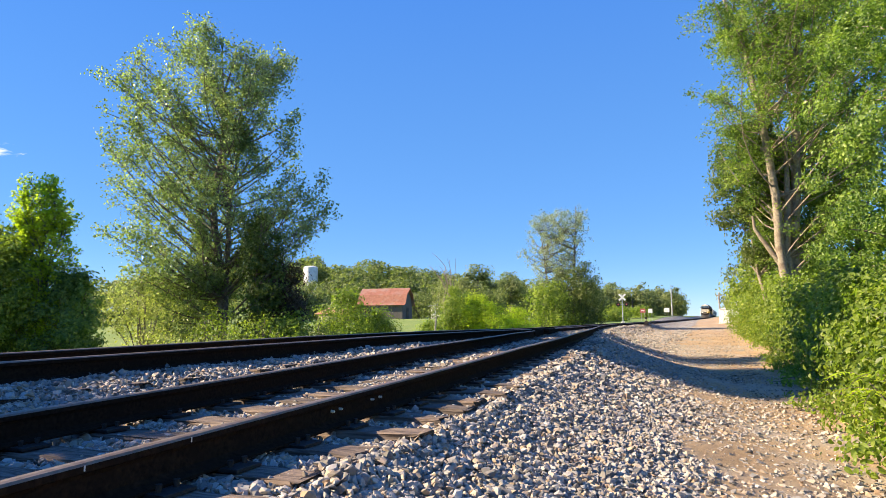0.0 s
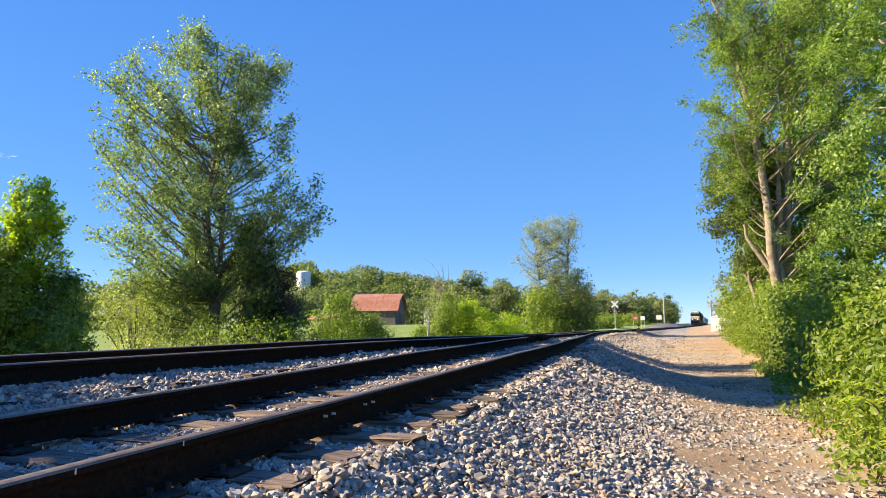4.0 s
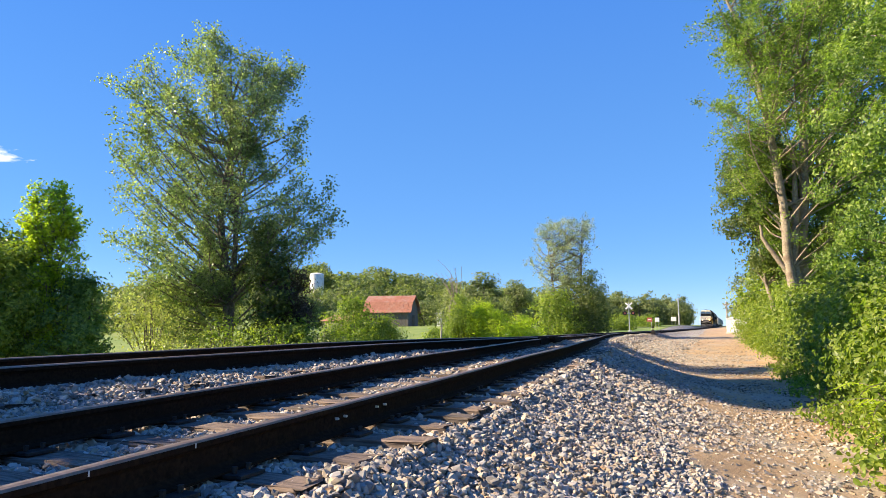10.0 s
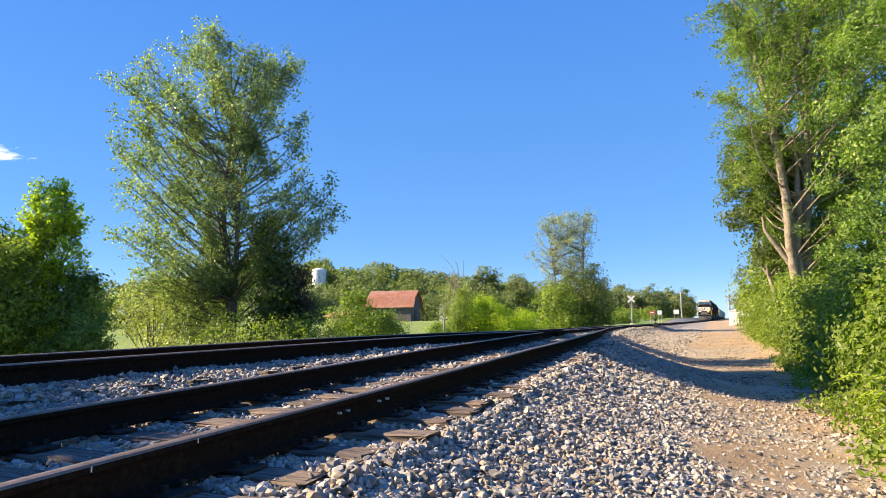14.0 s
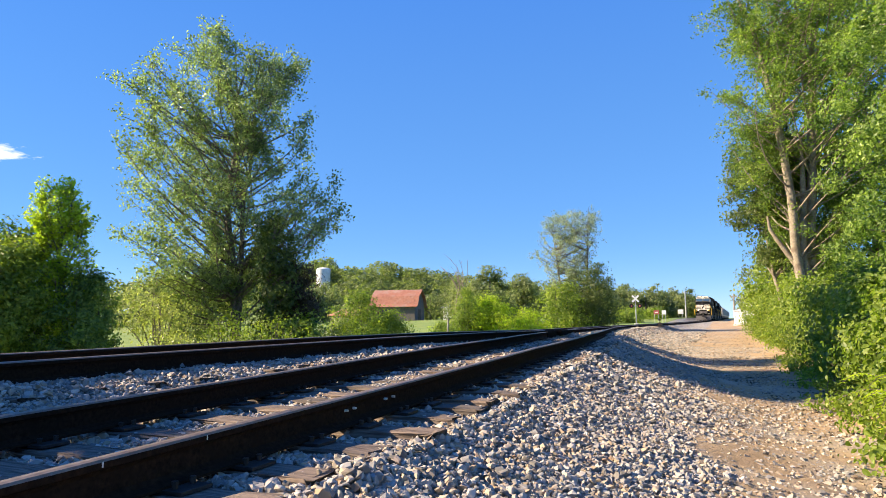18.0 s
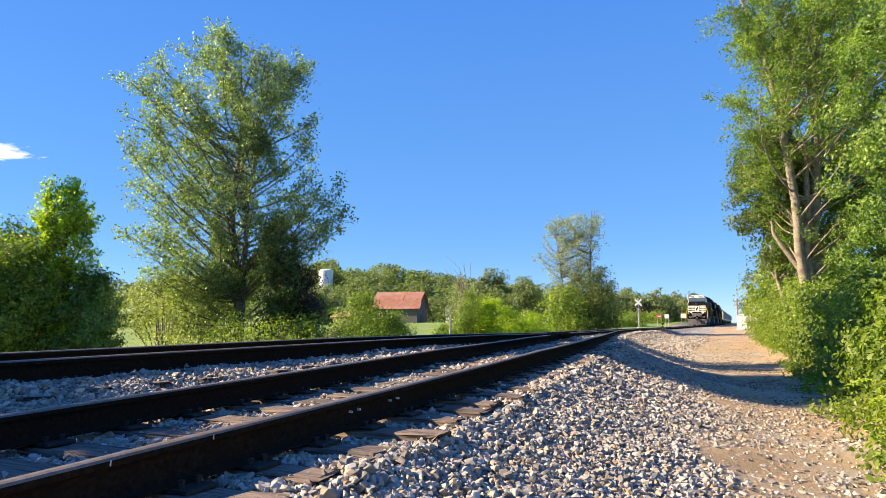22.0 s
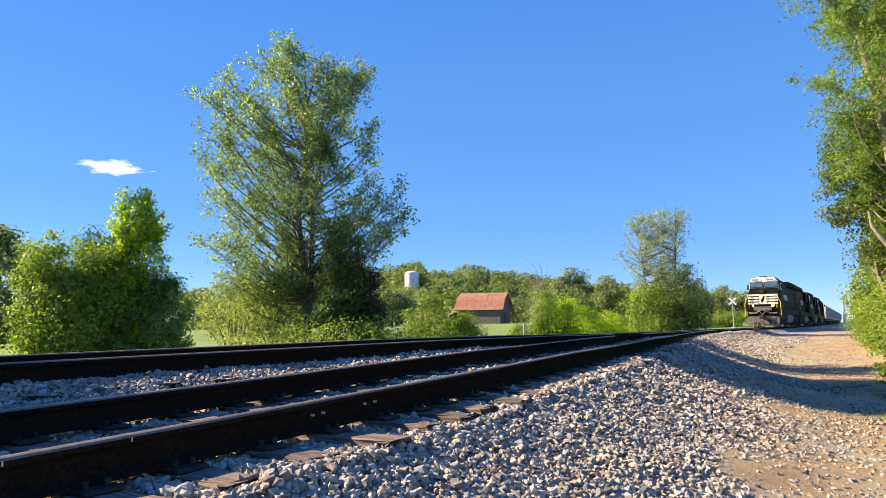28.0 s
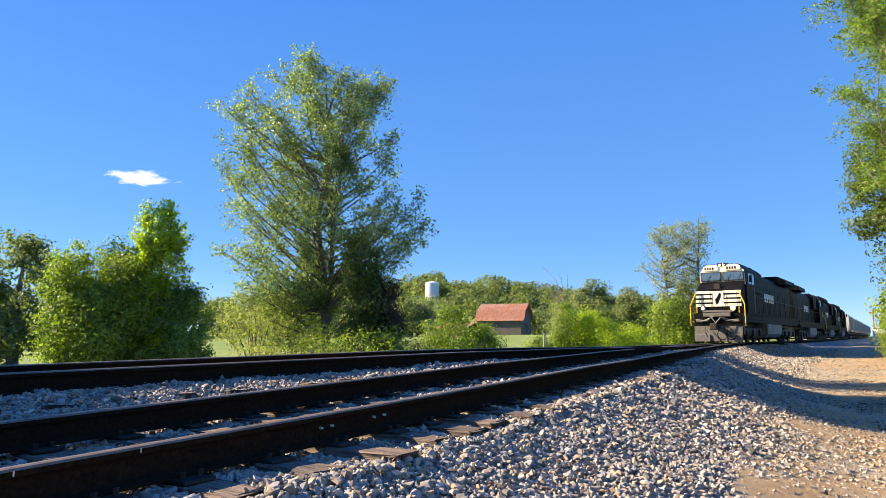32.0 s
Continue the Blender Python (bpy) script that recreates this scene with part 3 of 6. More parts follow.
def rail_mesh(xfun, zfun, ys):
    """A rail swept along the track; its head reaches zfun."""
    ys = np.asarray(ys, float)
    x, z = xfun(ys), zfun(ys) - 0.186
    dx = np.gradient(x, ys)
    nrm = np.stack([np.ones_like(dx), -dx], -1) / np.sqrt(1 + dx ** 2)[:, None]
    prof = np.array(RAIL_PROFILE)
    k = len(prof)
    v = np.stack([x[:, None] + prof[None, :, 0] * nrm[:, :1], ys[:, None] + prof[None, :, 0] * nrm[:, 1:], z[:, None] + prof[None, :, 1]], -1)
    i = np.arange(len(ys) - 1)[:, None] * k + np.arange(k)[None]
    j = np.arange(len(ys) - 1)[:, None] * k + (np.arange(k)[None] + 1) % k
    f = np.stack([i, j, j + k, i + k], -1).reshape(-1, 4)
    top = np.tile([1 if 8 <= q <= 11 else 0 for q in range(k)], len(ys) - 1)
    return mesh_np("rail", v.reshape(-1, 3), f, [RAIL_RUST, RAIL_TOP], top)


def tie_mesh(seed):
    """A weathered sleeper, 2.6 m long, worn at its corners."""
    r = random.Random(seed)
    bm = bmesh.new()
    box(bm, -1.3, 1.3, -0.115, 0.115, -0.18, 0, bevel=0.012)
    bmesh.ops.subdivide_edges(bm, edges=[e for e in bm.edges if e.calc_length() > 1.5], cuts=9)
    for v in bm.verts:
        worn = 2.6 if abs(v.co.x) > 1.15 else 1.2
        v.co += Vector((r.uniform(-0.016, 0.012), r.uniform(-0.008, 0.008), r.uniform(-0.009, 0.003))) * worn
    me = bpy.data.meshes.new("tie")
    bm.to_mesh(me)
    bm.free()
    me.materials.append(TIE_WOOD)
    me.materials.append(TIE_END)
    for pl in me.polygons:
        pl.material_index = 1 if abs(pl.normal.x) > 0.8 else 0
    return me


TIES = [tie_mesh(i) for i in range(5)]


def plate_mesh():
    bm = boxes((-0.18, 0.18, -0.09, 0.09, 0.0, 0.018), bevel=0.003)
    for sx in (-0.105, 0.105):
        for sy in (-0.05, 0.05):
            rod(bm, (sx, sy, 0.012), (sx, sy, 0.05), 0.012, 0.016, sides=6)
    me = bpy.data.meshes.new("tie_plate")
    bm.to_mesh(me)
    bm.free()
    me.materials.append(STEEL_DARK)
    return me


PLATE = plate_mesh()
track_rng = random.Random(4)


def lay_ties(track, xfun, zfun, offs, ys, sunk=0.0):
    for y in ys:
        c = float(xfun(y))
        shift = track_rng.uniform(-0.07, 0.07)
        ob = new("tie", TIES[track_rng.randrange(5)])
        ob.parent = track
        z = float(zfun(y)) - 0.186 - 0.018
        ob.matrix_basis = pose(c + shift, y, z - sunk, 0, 0, track_rng.uniform(-1.2, 1.2))
        if y < 16:
            for o in offs:
                pl = new("tie_plate", PLATE)
                pl.parent = track
                pl.matrix_basis = pose(c + o, y, z, 0, 0, 0)


ys_near = np.linspace(-25, 50, 151)
ys_all = np.concatenate([ys_near, np.linspace(51, 420, 120)])
main_track = thing("railway_track", "main line track of rusty steel rails on wooden ties", "railway track", kind="structure")
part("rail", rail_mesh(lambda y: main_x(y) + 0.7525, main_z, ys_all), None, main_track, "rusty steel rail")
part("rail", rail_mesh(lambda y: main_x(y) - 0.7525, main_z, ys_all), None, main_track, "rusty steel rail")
lay_ties(main_track, main_x, main_z, (-0.7525, 0.7525), np.arange(-8, 80, 0.55), 0.035)

siding = thing("railway_track", "siding of rusty steel rails on weathered wooden ties", "railway track", kind="structure")
ys_s1 = ys_near[ys_near < 44.6]
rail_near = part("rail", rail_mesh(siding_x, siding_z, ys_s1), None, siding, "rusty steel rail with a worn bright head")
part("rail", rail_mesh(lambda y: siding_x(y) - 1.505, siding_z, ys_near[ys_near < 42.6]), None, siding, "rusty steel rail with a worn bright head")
lay_ties(siding, lambda y: siding_x(y) - 0.7525, siding_z, (-0.7525, 0.7525), SIDING_TIES)

# bolts and chalk marks on the near rail
bolts = [(3.92, -0.09), (4.02, -0.088), (4.45, -0.086), (4.57, -0.085)]
PALE = grainy("pale_bolt", (0.5, 0.46, 0.4), (0.72, 0.68, 0.6), 60, 0.6)
for by, bz in bolts:
    part("bolt", rods(((0.008, by, float(siding_z(by)) + bz), (0.034, by, float(siding_z(by)) + bz), 0.009, 0.008), sides=6), PALE, siding, "pale bolt head on the rail web")
for by in (2.68, 2.13):
    part("paint_mark", boxes((0.0372, 0.0392, by - 0.003, by + 0.003, float(siding_z(by)) - 0.034, float(siding_z(by)) - 0.012)), PALE, siding, "small pale paint mark")

# frog casting, guard rails and the switch stand of the turnout
fy = 20.6
frog = thing("frog_casting", "rusty cast steel frog where the rails cross", "track part", at=pose(float(main_x(fy)) + 0.72, fy, float(main_z(fy)) - 0.19, 0, 0, 3))
part("casting", boxes((-0.16, 0.16, -1.6, 1.4, 0.0, 0.12), (-0.07, 0.07, -1.2, 1.0, 0.1, 0.2), bevel=0.01), RAIL_RUST, frog)
for gx in (-0.22, 0.22):
    part("wing_rail", boxes((gx - 0.035, gx + 0.035, -2.0, 1.6, 0.0, 0.185), bevel=0.01), RAIL_RUST, frog)
part("bolt_block", boxes((0.2, 0.42, -0.6, 0.5, 0.1, 0.2), bevel=0.03), RAIL_RUST, frog, "rusted clamp block")


# ---------------------------------------------------------------- plants
def leaf_mesh(name, centres, size, rng, mat, up=0.45, aspect=0.62, droop=0.0, outward=None, oval=False):
    """Many small folded leaves round the given centres; oval ones have a rounded blade and a drawn-out tip."""
    n = len(centres)
    s = size * rng.uniform(0.6, 1.35, n)[:, None]
    nrm = rng.normal(size=(n, 3))
    nrm /= np.linalg.norm(nrm, axis=1)[:, None]
    if outward is None:
        nrm[:, 2] = np.abs(nrm[:, 2]) + up
    else:
        nrm = nrm * 0.75 + outward
        nrm[:, 2] += up * 0.5
    nrm /= np.linalg.norm(nrm, axis=1)[:, None]
    a = np.cross(nrm, rng.normal(size=(n, 3)))
    a /= np.linalg.norm(a, axis=1)[:, None] + 1e-9
    a[:, 2] -= droop
    b = np.cross(nrm, a)
    w = s * aspect * 0.5
    tip, tail = centres + a * s * 0.5, centres - a * s * 0.5
    fold = nrm * s * 0.12
    l, r = centres + b * w + fold - a * s * 0.06, centres - b * w + fold - a * s * 0.06
    if oval:
        mid = centres - nrm * s * 0.04 - a * s * 0.1
        l1, r1 = centres - a * s * 0.36 + b * w * 0.72 + fold * 0.6, centres - a * s * 0.36 - b * w * 0.72 + fold * 0.6
        l2, r2 = centres + a * s * 0.2 + b * w * 0.72 + fold * 0.7, centres + a * s * 0.2 - b * w * 0.72 + fold * 0.7
        l, r = l - a * s * 0.03, r - a * s * 0.03
        tip = tip - nrm * s * 0.1
        v = np.stack([tail, l1, l, l2, tip, r2, r, r1, mid], 1).reshape(-1, 3)
        ring = np.array([[q, (q + 1) % 8, 8] for q in range(8)])
        return mesh_np(name, v, (9 * np.arange(n)[:, None, None] + ring[None]).reshape(-1, 3), [mat])
    v = np.stack([tail, l, tip, r], 1).reshape(-1, 3)
    k = 4 * np.arange(n)[:, None]
    f = np.concatenate([k + [[0, 1, 2]], k + [[0, 2, 3]]], 1).reshape(-1, 3)
    return mesh_np(name, v, f, [mat])


def crown_points(rng, u, profile, depth, clumps, leaves, spread, shell=0.5, flat=0.7):
    """Leaf places in clumps that fill a crown. profile: rows of (z, reach to the left, reach to the right) along the level direction u."""
    p = np.array(profile, float)
    zs = np.linspace(p[0, 0], p[-1, 0], 400)
    lo, hi = np.interp(zs, p[:, 0], p[:, 1]), np.interp(zs, p[:, 0], p[:, 2])
    wgt = (hi + lo) + 0.2
    z = rng.choice(zs, clumps, p=wgt / wgt.sum()) + rng.normal(0, 0.05, clumps)
    l, r = np.interp(z, p[:, 0], p[:, 1]), np.interp(z, p[:, 0], p[:, 2])
    ang = rng.uniform(0, 2 * np.pi, clumps)
    rad = rng.random(clumps) ** shell
    c, s = np.cos(ang) * rad, np.sin(ang) * rad
    side = rng.random(clumps) < (np.abs(l) + 0.05) / (np.abs(l) + np.abs(r) + 0.1)
    uu = np.where(side, -np.abs(c) * l, np.abs(c) * r)
    vv = s * (l + r) * 0.5 * depth
    ux = np.array([u[0], u[1], 0.0])
    vx = np.array([-u[1], u[0], 0.0])
    cen = uu[:, None] * ux + vv[:, None] * vx
    cen[:, 2] = z
    k = rng.integers(0, clumps, leaves)
    off = rng.normal(size=(leaves, 3)).clip(-1.6, 1.6) * spread * np.array([1, 1, flat]) * rng.uniform(0.5, 1.3, clumps)[k][:, None]
    pts = cen[k] + off
    out = off / (np.linalg.norm(off, axis=1)[:, None] + 1e-6)
    core = pts - np.array([0, 0, p[0, 0] + 0.45 * (p[-1, 0] - p[0, 0])])
    out = 0.7 * out + 0.6 * core / (np.linalg.norm(core, axis=1)[:, None] + 1e-6)
    return cen, pts, out


def limb(a, b, r0, r1, rng, steps=6, sag=0.12):
    a, b = np.asarray(a, float), np.asarray(b, float)
    t = np.linspace(0, 1, steps)[:, None]
    d = np.linalg.norm(b - a)
    mid = rng.normal(0, d * 0.05, 3)
    p = a + (b - a) * t + np.sin(t * np.pi) * mid
    p[:, 2] += (np.sin(t * np.pi) * d * sag)[:, 0]
    r = r0 + (r1 - r0) * t
    return np.concatenate([p, r], 1)


def plant(name, label, category, base, profile, leaf, mat, clumps, leaves, u=(1, 0), depth=1.0, spread=0.3, trunks=(), bark=None, limbs=20, limb_r=0.04, seed=0, up=0.45, group="", shell=0.5, flat=0.7, aspect=0.62, sink=0.05, oval=False):
    """A bush or tree: trunk with limbs, and a crown of single leaves."""
    rng = np.random.default_rng(seed)
    z0 = float(ground_z(base[0], base[1])) - sink if len(base) < 3 else base[2]
    ob = thing(name, label, category, group, at=pose(base[0], base[1], z0))
    cen, pts, out = crown_points(rng, u, profile, depth, clumps, leaves, spread, shell, flat)
    pts[:, 2] = np.maximum(pts[:, 2], 0.03)
    part("crown", leaf_mesh("crown", pts, leaf, rng, mat, up, aspect, outward=out, oval=oval), None, ob)
    lines = []
    axis = np.array([u[0], u[1], 0.0])
    tops = []
    for tr in trunks:
        pl = np.array([[axis[0] * q[0], axis[1] * q[0], q[1], q[2]] for q in tr], float)
        pl[:, :2] += rng.normal(0, 0.25, 2) * (0 if len(trunks) == 1 else 1)
        t = np.linspace(0, len(pl) - 1, 14)
        fine = np.stack([np.interp(t, np.arange(len(pl)), pl[:, k]) for k in range(4)], -1)
        fine[1:, :2] += rng.normal(0, 0.03, (13, 2))
        lines.append(fine)
        tops.append(fine)
    if tops:
        for c in cen[rng.permutation(len(cen))[:limbs]]:
            tr = tops[rng.integers(len(tops))]
            want = c[2] - 0.5 * np.hypot(c[0], c[1]) - 0.2
            k = int(np.argmin(np.abs(tr[:, 2] - max(want, tr[2, 2]))))
            lines.append(limb(tr[k, :3], c, min(limb_r, tr[k, 3] * 0.6), 0.008, rng))
    else:
        for c in cen[rng.permutation(len(cen))[:limbs]]:
            lines.append(limb((c[0] * 0.15, c[1] * 0.15, 0.0), c, limb_r, 0.006, rng))
    if lines:
        v, f = tube_np(lines, 6)
        part("trunk" if tops else "stem", mesh_np("trunk", v, f, [bark or BARK_GREY], smooth=True), None, ob)
    return ob


def branch_tree(name, label, base, profile, leaf, mat, trunks, bark, limbs, leaves, u=(1, 0), depth=1.0, twigs=6, twig=0.75, limb_r=0.05, seed=0, rise=0.7, bearing=2, jitter=0.07, up=0.1, aspect=0.62, hang=0.0, spread=1.0, bare=0.0):
    """A tree with its limbs: trunks, limbs out to the crown's edge, twigs on the limbs, leaves along the twigs. Below
    the height bare, the side towards the camera is left bare, so that the trunks show.
    """
    rng = np.random.default_rng(seed)
    ob = thing(name, label, "tree", at=pose(base[0], base[1], float(ground_z(base[0], base[1])) - 0.05))
    ux, vx = np.array([u[0], u[1], 0.0]), np.array([-u[1], u[0], 0.0])
    stems, lines = [], []
    for tr in trunks:
        q = np.array(tr, float)
        t = np.linspace(0, len(q) - 1, 18)
        w = np.stack([np.interp(t, np.arange(len(q)), q[:, k]) for k in range(3)], -1)
        off = rng.normal(0, 0.2) if len(trunks) > 1 else 0.0
        fine = np.concatenate([w[:, :1] * ux + off * vx, w[:, 2:]], 1)
        fine[:, 2] = w[:, 1]
        fine[1:, :2] += np.cumsum(rng.normal(0, 0.012, (17, 2)), axis=0)
        stems.append(fine)
        lines.append(fine)
    p = np.array(profile, float)
    zs = np.linspace(p[0, 0], p[-1, 0], 400)
    wgt = np.interp(zs, p[:, 0], p[:, 1] + p[:, 2]) + 0.3
    tips, twig_lines = [], []
    for i in range(limbs):
        z = rng.choice(zs, p=wgt / wgt.sum())
        l, r = np.interp(z, p[:, 0], p[:, 1]), np.interp(z, p[:, 0], p[:, 2])
        mid, half = (r - l) / 2 * spread, (r + l) / 2 * spread
        a = rng.uniform(0, np.pi if z < bare else 2 * np.pi)
        k = rng.uniform(0.3, 1.0) ** 0.55 * 0.93
        end = (mid + math.cos(a) * half * k) * ux + math.sin(a) * half * depth * k * vx
        end[2] = z
        st = stems[rng.integers(min(bearing, len(stems)))]
        run = np.hypot(*(end[:2] - st[len(st) // 2, :2]))
        j = int(np.argmin(np.abs(st[:, 2] - max(z - rise * rng.uniform(0.35, 1.25) * run - 0.3, st[2, 2]))))
        lb = limb(st[j, :3], end, min(limb_r, st[j, 3] * 0.6), 0.009, rng, 8, -0.04)
        lines.append(lb)
        way = end - st[j, :3]
        way /= np.linalg.norm(way) + 1e-9
        for q in range(twigs):
            f = 1.0 if q == 0 else rng.uniform(0.3, 1.0)
            s0 = np.array([np.interp(f * 7, np.arange(8), lb[:, c]) for c in range(3)])
            d = way * 0.7 + rng.normal(0, 0.6, 3) + [0, 0, 0.25 - hang]
            d /= np.linalg.norm(d)
            ln = twig * rng.uniform(0.5, 1.2) * (1.0 if q else 0.7)
            twig_lines.append(np.array([[*s0, 0.008], [*(s0 + d * ln * 0.5), 0.006], [*(s0 + d * ln - [0, 0, hang * ln]), 0.003]]))
            tips.append((s0, d, ln))
    s0, d, ln = np.array([t[0] for t in tips]), np.array([t[1] for t in tips]), np.array([t[2] for t in tips])
    k = rng.integers(0, len(tips), leaves)
    f = rng.uniform(0.05, 1.08, leaves)
    pts = s0[k] + d[k] * (f * ln[k])[:, None] + rng.normal(0, jitter, (leaves, 3)) * (1.25 - 0.5 * f)[:, None]
    pts[:, 2] -= hang * f * f * ln[k]
    part("crown", leaf_mesh("crown", pts, leaf, rng, mat, up, aspect), None, ob)
    v, fc = tube_np(lines, 7)
    part("trunk", mesh_np("trunk", v, fc, [bark], smooth=True), None, ob)
    v, fc = tube_np(twig_lines, 3)
    tagged(part("twig_spray", mesh_np("twig_spray", v, fc, [BARK_GREY]), None, ob), kind="stuff")
    return ob


def across(base):
    """Level direction to the right as seen from the camera; crowns are shaped along it to fit the view."""
    d = Vector((base[0] - 2.3, base[1] - 0.4, 0)).normalized()
    return (d.y, -d.x)


# tall poplar with vines at its foot
B = (-12.0, 17.0)
branch_tree("tall_tree", "tall slender poplar with pale grey-green leaves and open crown", B,
            [(1.3, 2.2, -0.2), (2.4, 3.0, 0.2), (3.2, 3.2, 0.9), (3.9, 3.5, 1.4), (4.5, 3.7, 2.6), (5.1, 3.6, 3.6), (5.8, 3.9, 2.9), (6.6, 4.15, 2.4), (7.5, 4.1, 2.2), (8.2, 4.2, 2.0), (8.7, 4.3, 1.9), (9.5, 3.3, 1.9), (10.2, 2.6, 1.6), (10.8, 1.8, 1.3), (11.3, 1.2, 0.7)],
            0.092, LEAF_TALL, [[(-0.3, 0, 0.15), (-0.35, 1.7, 0.13), (-0.48, 3.6, 0.12), (-0.63, 4.7, 0.10), (-0.75, 5.7, 0.085), (-0.5, 7.0, 0.07), (-0.5, 8.6, 0.05), (-0.6, 10.9, 0.012)], [(-0.25, 0.2, 0.11), (-0.2, 3.6, 0.09), (-0.15, 5.7, 0.07), (0.05, 6.7, 0.06), (0.17, 9.0, 0.04), (0.3, 10.8, 0.012)]],
            BARK_GREY, 180, 70000, across(B), 0.75, 8, 0.75, 0.034, 21, 0.8, 2, 0.12, spread=1.14)
B2 = (-10.4, 17.5)
# dry vines, dense and near black: the deep shade here is in their colour
plant("dead_vine_tree", "dead trunk hung with dry brown vines, darkened to give deep shade", "tree", B2, [(0.3, 0.8, 0.6), (1.5, 0.9, 0.75), (2.6, 0.8, 0.75), (3.3, 0.5, 0.4)], 0.12, LEAF_BROWN, 70, 9000, across(B2), 0.9, 0.2,
      trunks=[[(-0.2, 0, 0.12), (-0.2, 3.3, 0.06)]], limbs=30, seed=22, up=0.0, aspect=0.35)
plant("ivy_tree", "dark green ivy-clad young tree", "tree", (-10.75, 16.6), [(0.3, 0.45, 0.7), (1.8, 0.4, 0.8), (3.2, 0.3, 0.8), (4.2, 0.3, 0.7), (4.8, 0.2, 0.3)], 0.11, LEAF_DARK, 110, 7000, across(B2), 0.9, 0.22, trunks=[[(0, 0, 0.1), (0.1, 4.6, 0.03)]], limbs=30, seed=23)
# bright backlit maple bush and its darker neighbours
C = (-11.6, 10.1)
branch_tree("maple_bush", "bright yellow-green young maple lit by the sun", C, [(1.0, 0.5, 0.55), (2.3, 0.5, 0.6), (3.3, 0.52, 0.68), (3.8, 0.5, 0.6), (4.3, 0.4, 0.4), (4.65, 0.15, 0.15)], 0.075, LEAF_YELLOW, [[(0, 0, 0.06), (0, 2.0, 0.045), (0.1, 3.9, 0.012)], [(0.1, 0, 0.04), (0.3, 3.2, 0.012)], [(-0.1, 0, 0.04), (-0.35, 3.0, 0.012)]],
            BARK_GREY, 80, 17000, across(C), 0.9, 5, 0.4, 0.02, 31, 1.6, 3, 0.07, 0.3)
plant("dark_bush", "dark green dense bush in its own shade", "bush", (-11.15, 10.5), [(0.1, 0.9, 0.55), (0.8, 1.0, 0.7), (1.6, 0.8, 0.75), (2.2, 0.4, 0.6), (2.6, 0.15, 0.25)], 0.075, LEAF_TREE, 190, 20000, across(C), 0.9, 0.15, limbs=30, seed=32)
for i, (bx, by, h, w) in enumerate(((-12.39, 8.58, 3.5, 0.72), (-11.92, 9.46, 3.2, 0.7), (-12.6, 9.6, 3.7, 0.7), (-11.9, 8.9, 2.6, 0.6))):
    plant("leafy_bush", "broad green bush, sunlit above and dark beneath", "bush", (bx, by), [(0.1, w * 0.7, w * 0.7), (0.8, w * 0.85, w * 0.85), (h * 0.6, w, w), (h * 0.85, w * 0.8, w * 0.8), (h, w * 0.4, w * 0.4)], 0.075, LEAF_HEDGE, 150, 15000, across((bx, by)), 0.9, 0.2, limbs=26, seed=33 + i)
# low olive shrubs round the poplar
for i, (bx, by, h, w, mt, lab) in enumerate([(-13.6, 15.0, 3.0, 1.5, LEAF_OLIVE, "olive-green shrub with small dusty leaves"), (-11.9, 13.9, 1.1, 1.3, LEAF_OLIVE, "olive-green shrub with small dusty leaves"), (-14.3, 17.5, 3.6, 1.9, LEAF_OLIVE, "olive-green shrub with small dusty leaves"), (-9.2, 15.2, 1.5, 1.1, LEAF_HEDGE, "low green roadside shrub"), (-8.1, 16.4, 1.2, 1.0, LEAF_DARK, "low sumac shrub with long leaves"), (-10.6, 14.6, 1.0, 1.2, LEAF_OLIVE, "low yellowing weed clump"), (-11.2, 15.4, 1.8, 1.0, LEAF_HEDGE, "green shrub at the foot of the poplar")]):
    plant("shrub", lab, "bush", (bx, by), [(h * 0.26, w * 0.4, w * 0.4), (h * 0.4, w * 0.8, w * 0.8), (h * 0.6, w, w), (h * 0.85, w * 0.6, w * 0.6), (h, w * 0.2, w * 0.2)], 0.08, mt, 80, int(900 * w * h), across((bx, by)), 0.9, 0.2, limbs=24, limb_r=0.02, seed=40 + i)
# yellow-green bush before the barn, then the bushes along the line
ROW = [(-13.1, 26.1, 2.6, 1.6, LEAF_HEDGE, "green rounded bush, sunlit on one side"), (-12.3, 27.6, 1.8, 1.1, LEAF_HEDGE, "green rounded roadside bush"), (-9.5, 16.8, 1.7, 0.65, LEAF_HEDGE, "low green sumac bush"),
       (-13.0, 39.6, 3.5, 0.9, LEAF_HEDGE, "olive-green bush beside the track"), (-11.6, 41.0, 3.0, 2.0, LEAF_YELLOW, "yellowing bush beside the track"), (-13.0, 41.5, 3.2, 1.5, LEAF_TREE, "mid-green bush beside the track"), (-13.65, 37.0, 1.3, 0.9, LEAF_HEDGE, "low green roadside bush"), (-9.9, 43.5, 2.1, 1.5, LEAF_YELLOW, "low yellowing roadside bush")]
for i, (bx, by, h, w, mt, lab) in enumerate(ROW):
    plant("bush", lab, "bush", (bx, by), [(0.05, w * 0.8, w * 0.8), (h * 0.45, w, w), (h * 0.8, w * 0.65, w * 0.65), (h, w * 0.2, w * 0.2)], 0.11, mt, 90, int(1900 * w * h) + 1200, across((bx, by)), 0.9, 0.3, limbs=14, limb_r=0.025, seed=60 + i)
